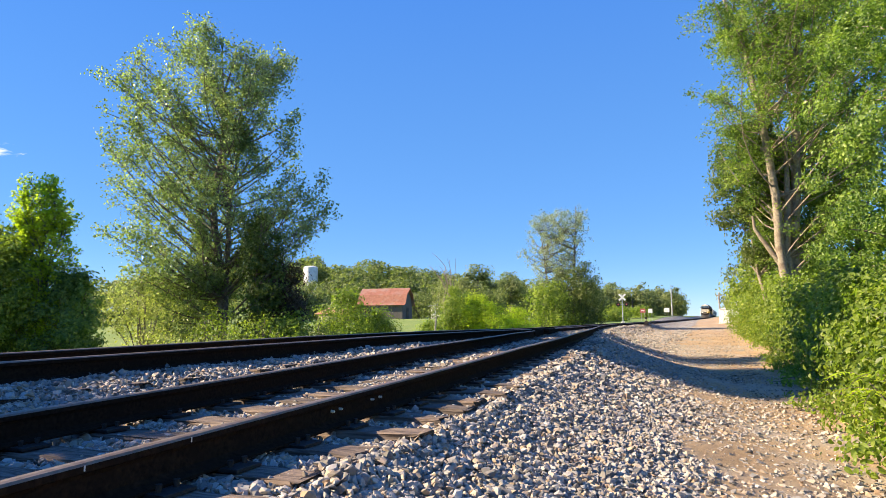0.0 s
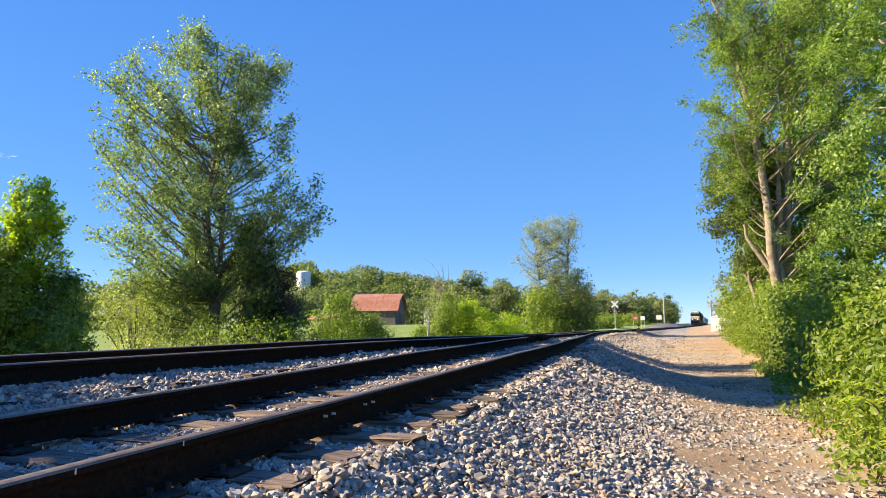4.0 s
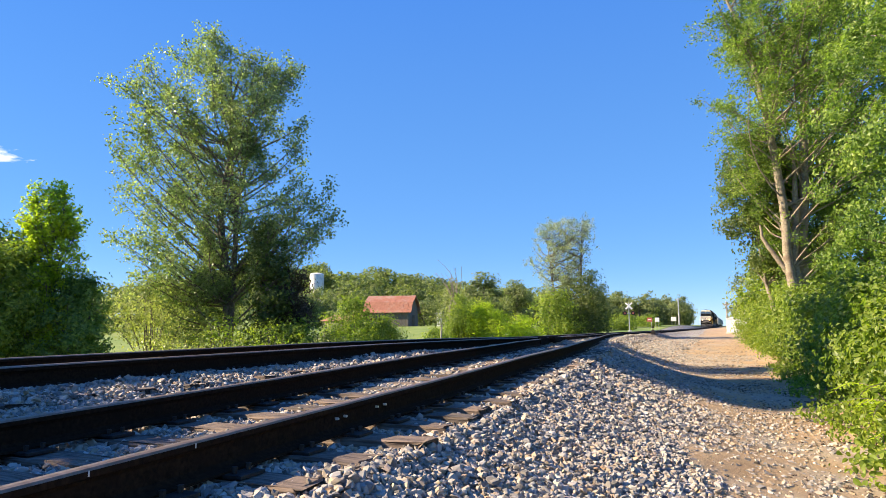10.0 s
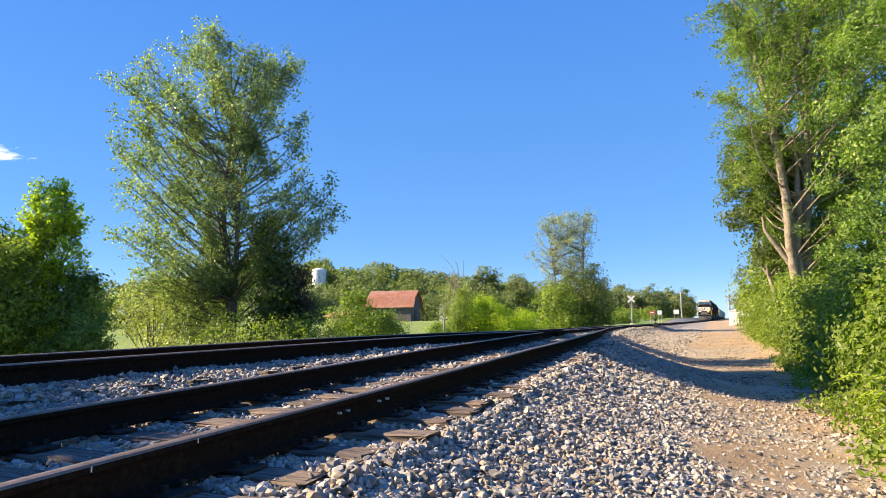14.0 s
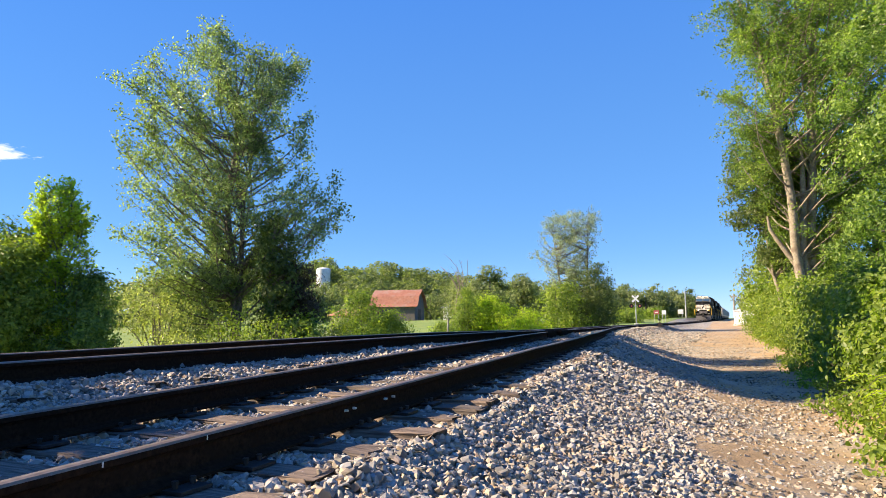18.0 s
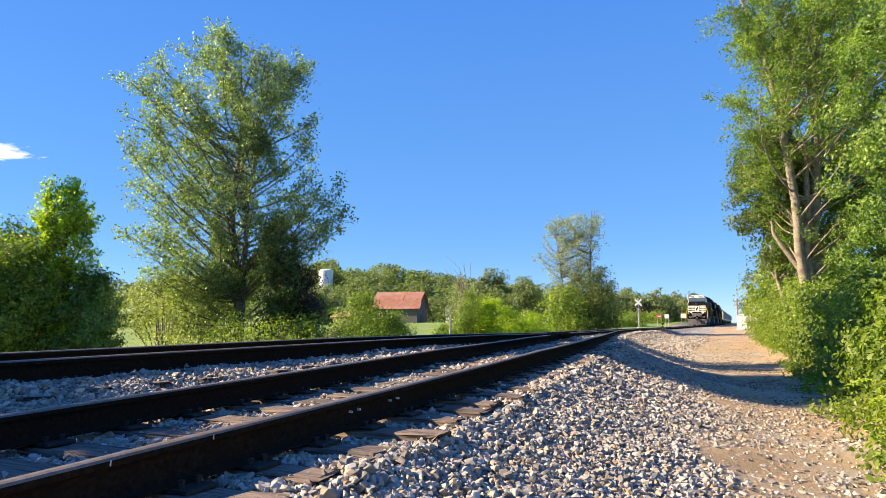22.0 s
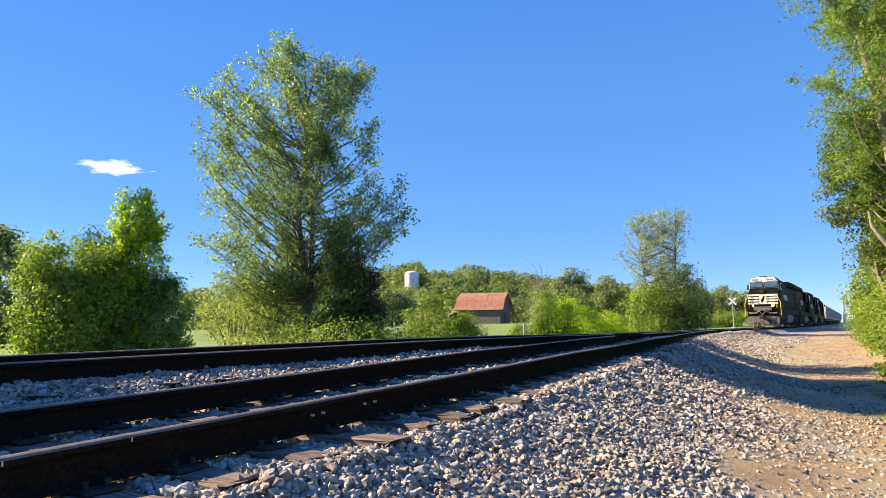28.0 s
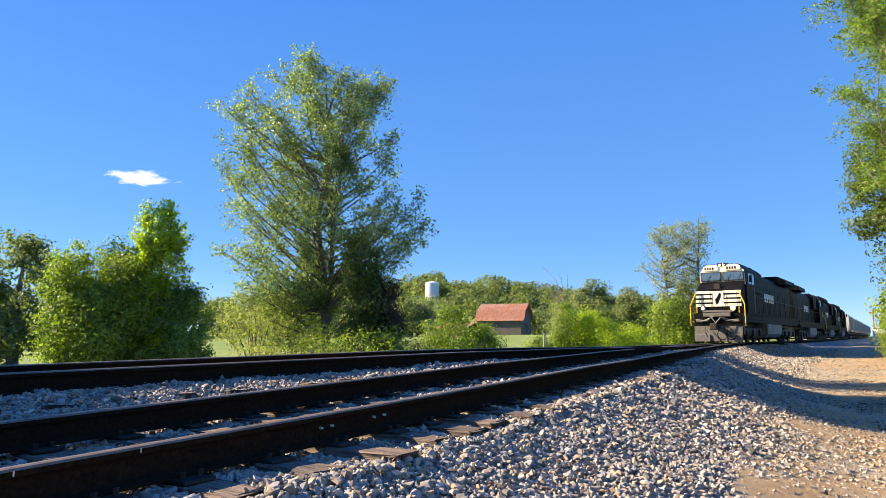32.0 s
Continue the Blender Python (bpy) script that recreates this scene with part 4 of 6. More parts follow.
# low scrub at the foot of the wood behind the crossing
for i, (bx, by, h, w) in enumerate(((-12.5, 96.0, 2.2, 2.2), (-9.6, 99.0, 1.7, 1.8), (-14.8, 92.0, 2.6, 2.2), (-11.0, 112.0, 2.4, 2.6), (-7.6, 118.0, 2.0, 2.4), (-16.5, 104.0, 2.8, 2.6))):
    plant("bush", "low sunlit green scrub near the crossing", "bush", (bx, by), [(0.05, w * 0.8, w * 0.8), (h * 0.45, w, w), (h * 0.8, w * 0.65, w * 0.65), (h, w * 0.2, w * 0.2)], 0.24, LEAF_HEDGE, 60, 2400, across((bx, by)), 0.9, 0.4, limbs=10, limb_r=0.03, seed=180 + i)
# slim tree beside the track farther on, with its leafy foot
D = (-8.5, 54.3)
branch_tree("slim_tree", "slender young tree with thin pale crown", D, [(4.6, 2.6, 0.6), (5.8, 3.1, 0.9), (6.6, 4.2, 1.4), (7.3, 4.1, 2.2), (8.3, 3.6, 2.5), (9.3, 3.5, 2.3), (10.0, 3.1, 2.3), (10.4, 0.2, 1.9), (10.9, -0.7, 1.3)], 0.13, LEAF_PALE,
            [[(-0.6, 0, 0.12), (-1.5, 5, 0.08), (-2.0, 9.5, 0.02)], [(0.6, 0, 0.14), (0.8, 5, 0.1), (1.0, 8, 0.06), (1.2, 11, 0.02)]], BARK_GREY, 130, 11000, across(D), 0.7, 5, 0.8, 0.04, 71, 0.55, 2, 0.12)
plant("leafy_tree", "low broad dark green tree beside the track", "tree", (-6.6, 53.5), [(0.2, 4.2, 1.1), (2.0, 4.0, 1.2), (3.4, 3.6, 1.2), (4.4, 2.6, 0.9), (5.4, 1.3, 0.3), (6.0, 0.5, 0.1)], 0.16, LEAF_DARK, 200, 15000, across(D), 0.8, 0.42, trunks=[[(0, 0, 0.15), (0, 5, 0.04)]], limbs=20, seed=72)
plant("bush", "sunlit green bush beside the track", "bush", (-8.8, 50.0), [(0.1, 2.6, 2.4), (1.5, 2.8, 2.2), (3.0, 2.0, 1.6), (4.0, 0.8, 0.8)], 0.2, LEAF_HEDGE, 110, 5500, across(D), 0.8, 0.4, limbs=14, seed=73)

# right of the lane: the vine hedge
HEDGE = [(4.95, 6.9, 1.75, 1.1), (5.05, 9.2, 1.85, 1.15), (5.2, 11.8, 2.0, 1.25), (5.35, 14.8, 2.15, 1.3), (5.45, 18.2, 2.3, 1.4), (5.5, 22.0, 2.45, 1.45), (5.45, 26.2, 2.55, 1.5), (5.4, 30.8, 2.6, 1.5), (5.35, 35.8, 2.65, 1.55), (5.3, 41.2, 2.7, 1.6), (5.3, 46.8, 2.75, 1.6)]
for i, (bx, by, h, w) in enumerate(HEDGE):
    lf = 0.085 if by < 12 else 0.1
    plant("hedge_bush", "lush green vine-covered hedge bush beside the dirt lane", "bush", (bx, by), [(0.05, w * 0.85, w * 1.1), (h * 0.4, w, w * 1.2), (h * 0.8, w * 0.75, w), (h, w * 0.35, w * 0.5)], lf, LEAF_HEDGE, 120, int((6500 if by < 12 else 6000 if by < 20 else 4200) * w * h / 1.6), (1, 0), 1.5 if by > 12 else 1.2, 0.2 if by < 15 else 0.27, oval=by < 12, limbs=24, limb_r=0.015, seed=80 + i, group="hedge along the lane")
wr = random.Random(14)
for i in range(16):
    wy = 5.4 + i * 1.15 + wr.uniform(-0.3, 0.3)
    wx = 3.75 + 0.03 * wy + wr.uniform(-0.35, 0.15)
    plant("weed", "low green weeds at the edge of the dirt lane", "plant", (wx, wy), [(0.02, 0.4, 0.5), (0.12, 0.45, 0.5), (0.3, 0.2, 0.25)], 0.07, LEAF_HEDGE, 20, 260, (1, 0), 1.3, 0.09, oval=True, limbs=5, limb_r=0.006, seed=130 + i, group="weeds along the lane", sink=0.0)


def sumac(bx, by, h, fronds, seed):
    """Shoots that carry arching fronds, each with a row of narrow leaflets on either side."""
    rng = np.random.default_rng(seed)
    ob = thing("sumac_shoot", "bright green sumac shoots with long feathered fronds", "plant", at=pose(bx, by, float(ground_z(bx, by)) - 0.03))
    stems, leaves_at, along, side = [], [], [], []
    for k in range(5):
        top = np.array([rng.normal(0, 0.25), rng.normal(0, 0.3), h * rng.uniform(0.6, 1.0)])
        stems.append(limb((rng.normal(0, 0.06), rng.normal(0, 0.06), 0), top, 0.012, 0.006, rng, 6, 0.02))
    for k in range(fronds):
        st = stems[rng.integers(5)]
        p0 = st[rng.integers(2, 6), :3]
        a = rng.uniform(0, 2 * np.pi)
        ln = rng.uniform(0.32, 0.55)
        d = np.array([math.cos(a), math.sin(a), 0.0])
        t = np.linspace(0, 1, 10)[:, None]
        line = p0 + d * ln * t + np.array([0, 0, 1.0]) * (0.45 * t - 0.62 * t * t) * ln
        stems.append(np.concatenate([line, np.full((10, 1), 0.003)], 1))
        across_d = np.array([-d[1], d[0], 0.0])
        for q in range(2, 10):
            for sd in (-1, 1):
                out = across_d * sd + d * 0.35 + np.array([0, 0, -0.25]) + rng.normal(0, 0.1, 3)
                out /= np.linalg.norm(out)
                size = 0.115 * (1 - 0.45 * abs(q - 5) / 5)
                leaves_at.append(line[q] + out * size * 0.5)
                along.append(out * size)
                side.append(np.cross(out, [0, 0, 1.0]) * size * 0.15)
    c, a, b = np.array(leaves_at), np.array(along), np.array(side)
    lift = np.array([0, 0, 0.008])
    v = np.stack([c - a * 0.5, c - a * 0.1 + b + lift, c + a * 0.5 - lift, c - a * 0.1 - b + lift], 1).reshape(-1, 3)
    k = 4 * np.arange(len(c))[:, None]
    part("fronds", mesh_np("fronds", v, np.concatenate([k + [[0, 1, 2]], k + [[0, 2, 3]]], 1).reshape(-1, 3), [LEAF_YELLOW]), None, ob, "rows of narrow bright leaflets")
    v, f = tube_np(stems, 4)
    part("stem", mesh_np("stem", v, f, [BARK_GREY]), None, ob)


for i, (bx, by, h) in enumerate(((4.45, 6.3, 1.25), (4.5, 7.4, 1.5), (4.35, 8.4, 1.1), (4.9, 8.9, 1.9), (4.75, 5.7, 1.3), (4.8, 6.8, 1.75))):
    sumac(bx, by, h, 46, 160 + i)
# behind it: tall locust trees
branch_tree("locust_tree", "tall locust tree with several pale bare trunks and feathery crown", (5.75, 29.0),
            [(4.3, 1.7, 1.8), (5.6, 2.3, 2.4), (6.4, 2.7, 3.2), (7.1, 2.5, 3.8), (8.6, 2.8, 4.2), (9.3, 2.6, 4.4), (10.2, 3.5, 4.6), (11.1, 3.6, 4.6), (12.0, 2.4, 4.6), (13.0, 2.5, 4.6), (14.2, 3.2, 4.6), (15.6, 4.0, 4.6), (17.5, 2.4, 2.5)], 0.12, LEAF_TREE,
            [[(-0.3, 0, 0.22), (-0.35, 2.6, 0.19), (-0.5, 4.0, 0.17), (-0.5, 5.0, 0.17), (-0.54, 6.4, 0.16), (-0.74, 8.3, 0.15), (-0.9, 9.6, 0.14), (-1.2, 11.6, 0.10), (-1.5, 13.2, 0.08), (-2.6, 16.5, 0.03)], [(0.05, 0, 0.22), (0.03, 2.9, 0.2), (0.15, 4.9, 0.19), (0.31, 6.8, 0.18), (0.46, 9.2, 0.15), (0.8, 15, 0.05)], [(-0.2, 2.2, 0.16), (-0.21, 4.0, 0.15), (-0.01, 5.9, 0.12), (0.1, 8.5, 0.05)], [(-0.4, 2.8, 0.12), (-0.51, 3.3, 0.11), (-0.89, 3.95, 0.10), (-1.33, 4.7, 0.07), (-1.4, 5.3, 0.04)]],
            BARK_PALE, 170, 100000, (1, 0), 0.9, 8, 1.1, 0.04, 101, 1.0, 2, 0.13, 0.3, 0.45, 0.25, spread=1.15, bare=9.5)
plant("locust_tree", "tall leafy locust tree over the hedge", "tree", (8.2, 20.5), [(1.0, 2.2, 3.0), (3.0, 3.0, 3.4), (5.5, 3.3, 3.6), (8, 3.4, 4), (10.5, 3.2, 4), (12.5, 2.6, 3.5), (14, 1.4, 2)], 0.105, LEAF_TREE, 260, 58000, (1, 0), 1.0, 0.27, trunks=[[(0, 0, 0.22), (0.2, 6, 0.16), (-0.2, 12, 0.05)], [(0.5, 0, 0.2), (1.2, 7, 0.12), (1.6, 12, 0.04)]], bark=BARK_PALE, limbs=60, limb_r=0.09, seed=102)
plant("locust_tree", "leafy locust tree over the hedge", "tree", (8.6, 13.0), [(0.8, 1.8, 2.5), (2.5, 2.6, 3), (5, 2.8, 3.2), (7.5, 2.6, 3.2), (9.5, 2.0, 2.5), (11, 1.0, 1.4)], 0.095, LEAF_TREE, 260, 40000, (1, 0), 1.0, 0.25, trunks=[[(0, 0, 0.2), (0.2, 5, 0.14), (-0.2, 10, 0.04)]], bark=BARK_PALE, limbs=50, limb_r=0.08, seed=103)
plant("locust_tree", "young locust tree leaning over the lane", "tree", (4.85, 31.5), [(3.4, 0.7, 1.2), (4.4, 1.3, 1.6), (5.6, 1.8, 1.7), (7.4, 2.0, 1.8), (9.0, 2.0, 1.4), (10.0, 0.8, 0.8)], 0.13, LEAF_DARK, 140, 22000, (1, 0), 0.8, 0.28, trunks=[[(0.3, 0, 0.12), (-0.3, 4, 0.08), (-0.8, 8, 0.03)]], bark=BARK_PALE, limbs=30, limb_r=0.05, seed=106)
plant("locust_tree", "dense green locust tree behind bare trunks", "tree", (9.0, 34.5), [(0.5, 3.6, 3.4), (3.0, 4.2, 3.6), (6.0, 4.4, 3.8), (9.0, 4.2, 4.6), (12.0, 3.9, 5.0), (15.5, 3.4, 5.0), (18, 2.0, 2.4)], 0.19, LEAF_TREE, 480, 46000, (1, 0), 0.7, 0.4, trunks=[[(0, 0, 0.25), (0.2, 6, 0.18), (0, 13, 0.05)]], bark=BARK_PALE, limbs=40, limb_r=0.08, seed=107)
plant("leafy_tree", "rounded pale green tree over the lane hedge", "tree", (6.5, 42.0), [(0.5, 2.0, 2.4), (2.5, 2.6, 2.8), (4.2, 2.2, 2.6), (5.6, 1.2, 1.4)], 0.22, LEAF_HEDGE, 130, 7000, (1, 0), 1.0, 0.42, trunks=[[(0, 0, 0.18), (0, 4.5, 0.05)]], limbs=20, seed=104)
plant("leafy_tree", "rounded green tree near the crossing", "tree", (9.0, 60.0), [(0.5, 3.0, 3.4), (3.0, 3.8, 3.8), (5.5, 3.0, 3.2), (7.2, 1.4, 1.6)], 0.3, LEAF_FAR, 150, 6500, (1, 0), 1.0, 0.6, trunks=[[(0, 0, 0.2), (0, 5.5, 0.06)]], limbs=20, seed=105)

# unseen trees beyond the tracks, added for shade between rails, on lane and hedge
plant("shade_tree", "unseen leafy tree beyond the tracks, added to shade the rails", "tree", (-14.0, -2.0), [(5.0, 1.8, 1.8), (6.2, 2.3, 2.3), (7.6, 2.3, 2.3), (8.4, 1.4, 1.4)], 0.25, LEAF_DARK, 150, 14000, (1, 0), 0.85, 0.4, trunks=[[(0, 0, 0.25), (0, 7, 0.06)]], limbs=30, limb_r=0.08, seed=112)
plant("shade_tree", "unseen tall leafy tree beyond the tracks, added to shade lane and hedge", "tree", (-24.0, 4.8), [(13.6, 2.2, 2.2), (15.0, 3.2, 3.2), (17.5, 3.2, 3.2), (20.0, 2.6, 2.6), (21.0, 1.2, 1.2)], 0.4, LEAF_DARK, 190, 16000, (1, 0), 0.9, 0.5, trunks=[[(0, 0, 0.35), (0, 10, 0.22), (0, 20, 0.05)]], limbs=40, limb_r=0.1, seed=113)

# ---------------------------------------------------------------- far trees
def far_tree(x, y, h, w, seed, mat=LEAF_FAR, leaf=0.55, n=2000, group="far tree line"):
    rr = random.Random(seed)
    if abs(x - float(main_x(y))) < w + 3.0:                # the line stays clear
        return
    plant("tree", "distant broadleaf tree in full leaf", "tree", (x, y), [(h * 0.08, w * 0.7, w * 0.7), (h * 0.4, w * rr.uniform(0.9, 1.1), w * rr.uniform(0.9, 1.1)), (h * 0.7, w * rr.uniform(0.75, 0.95), w * rr.uniform(0.75, 0.95)), (h * 0.92, w * 0.45, w * 0.45), (h, w * 0.15, w * 0.15)], leaf, mat, 46, n, (1, 0), 1.0, w * 0.2, trunks=[[(0, 0, 0.3), (0, h * 0.8, 0.08)]], limbs=4, limb_r=0.1, seed=seed, group=group, shell=0.4)


rr = random.Random(9)
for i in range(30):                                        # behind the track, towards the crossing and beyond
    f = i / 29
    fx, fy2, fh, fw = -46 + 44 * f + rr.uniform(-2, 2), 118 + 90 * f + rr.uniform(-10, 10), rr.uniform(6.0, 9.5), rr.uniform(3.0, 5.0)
    if fy2 > 146 or abs((fx - 2.3) / fy2 + 0.40) > 0.055:  # no trees across the camera's sight of the house
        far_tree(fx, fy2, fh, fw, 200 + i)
for i in range(12):                                        # behind barn and house
    far_tree(-78 + i * 3.4 + rr.uniform(-2, 2), 148 + rr.uniform(-4, 14), rr.uniform(5.5, 9.0), rr.uniform(3.5, 5.5), 240 + i)
for i in range(17):                                        # tree line beyond the left meadow
    far_tree(-118 + i * 3.4 + rr.uniform(-2, 2), 28 + i * 4.6 + rr.uniform(-4, 4), rr.uniform(6.0, 8.5), rr.uniform(4, 5.5), 340 + i)
for i in range(12):                                        # far right, beyond the crossing
    far_tree(5 + rr.uniform(0, 16), 100 + i * 14 + rr.uniform(-5, 5), rr.uniform(6, 11), rr.uniform(3, 5), 260 + i)
for i in range(16):                                        # low wood behind the crossing
    fx, fy2, fh, fw = -22 + i * 1.1 + rr.uniform(-1, 1), 168 + i * 5 + rr.uniform(-8, 8), rr.uniform(5.5, 8.5), rr.uniform(3.2, 4.5)
    far_tree(fx, fy2, fh, fw, 360 + i)
for bx, by, h, w, sd in ((-18.0, 59.0, 6.6, 2.4, 301), (-18.5, 72.5, 6.2, 2.2, 302), (-21.5, 62, 5.6, 2.4, 303), (-34.0, 16.5, 6.8, 2.4, 306), (-37, 14.5, 6.4, 2.6, 307), (-51, 27, 8.0, 3.2, 308), (-29.5, 19.5, 4.8, 1.8, 309)):
    far_tree(bx, by, h, w, sd, LEAF_FAR, 0.24, 8000, "trees in the meadow")

for i in range(7):                                         # below the silo
    bx, by = -136 + i * 5.0, 186 - i * 4.0
    far_tree(bx, by, 14.4 - i * 0.4 - float(field_z(bx, by)), 5.0, 320 + i)


def hill_wood():
    """The wooded hill: one mass of many crowns."""
    rng = np.random.default_rng(77)
    cs, ls = [], []
    for _ in range(420):
        x, y = rng.uniform(-290, -60), rng.uniform(170, 330)
        if field_z(x, y) < 2.5 or (y < 212 and abs(x / y + 0.67) < 0.06):
            continue
        h, w = rng.uniform(8, 14), rng.uniform(4, 7)
        k = 420
        d = rng.normal(size=(k, 3))
        d /= np.linalg.norm(d, axis=1)[:, None]
        d[:, 2] = np.abs(d[:, 2])
        p = d * np.array([w, w, h * 0.65]) * rng.uniform(0.75, 1.05, (k, 1)) + [x, y, field_z(x, y) + h * 0.35]
        ls.append(p)
    pts = np.concatenate(ls)
    ob = new("wood", leaf_mesh("wood", pts, 1.05, rng, LEAF_FAR, 0.5, 0.8))
    return tagged(ob, "wooded hillside of green broadleaf trees", "forest", kind="stuff")


hill_wood()


# ---------------------------------------------------------------- farm buildings
BARN_WOOD = grainy("barn_boards", (0.085, 0.078, 0.07), (0.17, 0.155, 0.14), 5, 0.9, 0, 0.4, (0.17, 0.12, 0.1), 0.8)
RUST_ROOF = grainy("rusty_tin_roof", (0.24, 0.085, 0.05), (0.36, 0.15, 0.095), 2.2, 0.75, 0.0, 0.2, (0.31, 0.19, 0.145), 0.45)
WHITE_PAINT = grainy("white_paint", (0.68, 0.68, 0.66), (0.8, 0.8, 0.79), 6, 0.5, 0, 0.05, (0.6, 0.59, 0.56), 0.8)
CONCRETE = grainy("pale_concrete", (0.5, 0.48, 0.44), (0.66, 0.64, 0.6), 10, 0.85, 0, 0.3)
GLASS = grainy("dark_window", (0.03, 0.04, 0.05), (0.05, 0.06, 0.07), 2, 0.08)


def barn():
    """Gambrel barn: board walls, curved rusty roof."""
    L, W = 8.8, 7.5
    ob = thing("barn", "grey board barn with a rusty red tin gambrel roof", "barn", at=pose(-50.6, 109.4, float(field_z(-50, 110)) - 0.1, 0, 0, 11))
    for k in range(33):
        x = -L + k * L / 33
        part("board", boxes((x + 0.01, x + L / 33 - 0.01, -0.04, 0, 0, 3.0)), BARN_WOOD, ob)
    part("wall", boxes((-L, 0, 0.0, 0.15, 0, 3.0), (-L, 0, W - 0.15, W, 0, 3.0), (-L, -L + 0.15, 0.15, W - 0.15, 0, 3.0)), BARN_WOOD, ob)
    gable = [(0, 0), (W, 0), (W, 3.0), (W - 1.3, 4.7), (W / 2, 6.0), (1.3, 4.7), (0, 3.0)]
    part("gable_wall", prism(gable, -0.12, 0.0, "x"), BARN_WOOD, ob, "dark weathered board gable")
    part("gable_wall", prism(gable, -L, -L + 0.12, "x"), BARN_WOOD, ob)
    part("roof", prism([(-0.5, 2.75), (0.2, 3.25), (1.25, 4.8), (W / 2, 6.15), (W - 1.25, 4.8), (W - 0.2, 3.25), (W + 0.5, 2.75), (W + 0.45, 2.67), (W - 0.3, 3.1), (W - 1.35, 4.65), (W / 2, 6.0), (1.35, 4.65), (0.3, 3.1), (-0.45, 2.67)], -L - 0.4, 0.6, "x"), RUST_ROOF, ob, "rusty red tin roof")
    for k in range(10):
        x = -L + k * 0.95
        part("roof_seam", prism([(-0.5, 2.76), (0.2, 3.26), (1.25, 4.81), (W / 2, 6.16), (W / 2, 6.175), (1.24, 4.825), (0.19, 3.275), (-0.5, 2.775)], x, x + 0.04, "x"), RUST_ROOF, ob)
    # flat dark panel gives the shade of an open doorway
    part("door", boxes((0.01, 0.06, 2.6, 4.6, 0, 2.3)), STEEL_DARK, ob, "dark panel for the shade inside an open doorway")


def shed():
    ob = thing("shed", "low farm shed with a rusty brown roof", "shed", at=pose(-50.5, 84.5, float(field_z(-50, 84)), 0, 0, -25))
    part("wall", boxes((-4, 4, 0, 4, 0, 1.5)), BARN_WOOD, ob)
    part("roof", prism([(-0.4, 1.4), (2, 2.3), (4.4, 1.4), (4.4, 1.5), (2, 2.42), (-0.4, 1.5)], -4.4, 4.4, "x"), RUST_ROOF, ob)


def house():
    ob = thing("house", "small white house with a grey shingle roof", "house", at=pose(-54, 142, float(field_z(-54, 142)) + 0.6, 0, 0, -20))
    part("wall", boxes((-6, 6, 0, 7, -0.8, 2.6)), WHITE_PAINT, ob)
    part("roof", prism([(-0.5, 2.5), (3.5, 4.3), (7.5, 2.5), (7.5, 2.62), (3.5, 4.45), (-0.5, 2.62)], -6.4, 6.4, "x"), GALVANISED, ob)
    for x in (-4, -1, 2.5):
        w = part("window", boxes((x, x + 1.2, -0.05, 0.02, 0.9, 2.0)), WHITE_PAINT, ob)
        part("pane", boxes((x + 0.1, x + 1.1, -0.07, -0.052, 1.0, 1.9)), GLASS, w)


def silo():
    gz = float(field_z(-138, 207))
    ob = thing("silo", "tall white cylindrical farm silo on the hill", "silo", at=pose(-137.2, 207, 13.6))
    bm = bmesh.new()
    bmesh.ops.create_cone(bm, cap_ends=True, segments=32, radius1=2.75, radius2=2.75, depth=13.6 - gz + 7.0, matrix=Matrix.Translation((0, 0, (gz - 13.6 + 7.0) / 2)))
    part("body", bm, WHITE_PAINT, ob)
    bm = bmesh.new()
    bmesh.ops.create_uvsphere(bm, u_segments=32, v_segments=12, radius=2.8, matrix=Matrix.Translation((0, 0, 7.0)) @ Matrix.Diagonal((1, 1, 0.3, 1)))
    part("dome", bm, WHITE_PAINT, ob)
    for z in (1.5, 3.5, 5.5):
        bm = bmesh.new()
        bmesh.ops.create_cone(bm, cap_ends=False, segments=32, radius1=2.79, radius2=2.79, depth=0.15, matrix=Matrix.Translation((0, 0, z)))
        part("band", bm, WHITE_PAINT, ob)


barn(), shed(), house(), silo()


# ---------------------------------------------------------------- things along the line
RED = grainy("sign_red", (0.4, 0.09, 0.08), (0.5, 0.14, 0.12), 8, 0.5)
POLE_WOOD = grainy("grey_pole_wood", (0.2, 0.18, 0.15), (0.36, 0.33, 0.29), 20, 0.85)


def gz(x, y):
    return float(ground_z(x, y))


def cabinet(x, y, w, d, h, label):
    """Trackside signal cabinet: body, hooded roof, door with handle, footing."""
    ob = thing("signal_cabinet", label, "cabinet", at=pose(x, y, gz(x, y) - 0.05, 0, 0, -4))
    part("footing", boxes((-w / 2 - 0.08, w / 2 + 0.08, -0.08, d + 0.08, 0, 0.15)), CONCRETE, ob)
    part("body", boxes((-w / 2, w / 2, 0, d, 0.15, h), bevel=0.02), WHITE_PAINT, ob)
    part("roof", prism([(-w / 2 - 0.08, h), (w / 2 + 0.08, h), (0, h + 0.16)], -0.1, d + 0.1), WHITE_PAINT, ob)
    dr = part("door", boxes((-w / 2 + 0.1, w / 2 - 0.1, -0.03, 0.002, 0.25, h - 0.12), bevel=0.008), WHITE_PAINT, ob)
    part("handle", boxes((w / 2 - 0.24, w / 2 - 0.2, -0.07, -0.03, h * 0.5, h * 0.5 + 0.2)), GALVANISED, dr)


cabinet(4.45, 76.0, 1.1, 1.0, 1.6, "white metal signal cabinet beside the dirt lane")
cabinet(5.9, 78.0, 1.4, 1.6, 2.2, "larger white signal bungalow by the hedge")


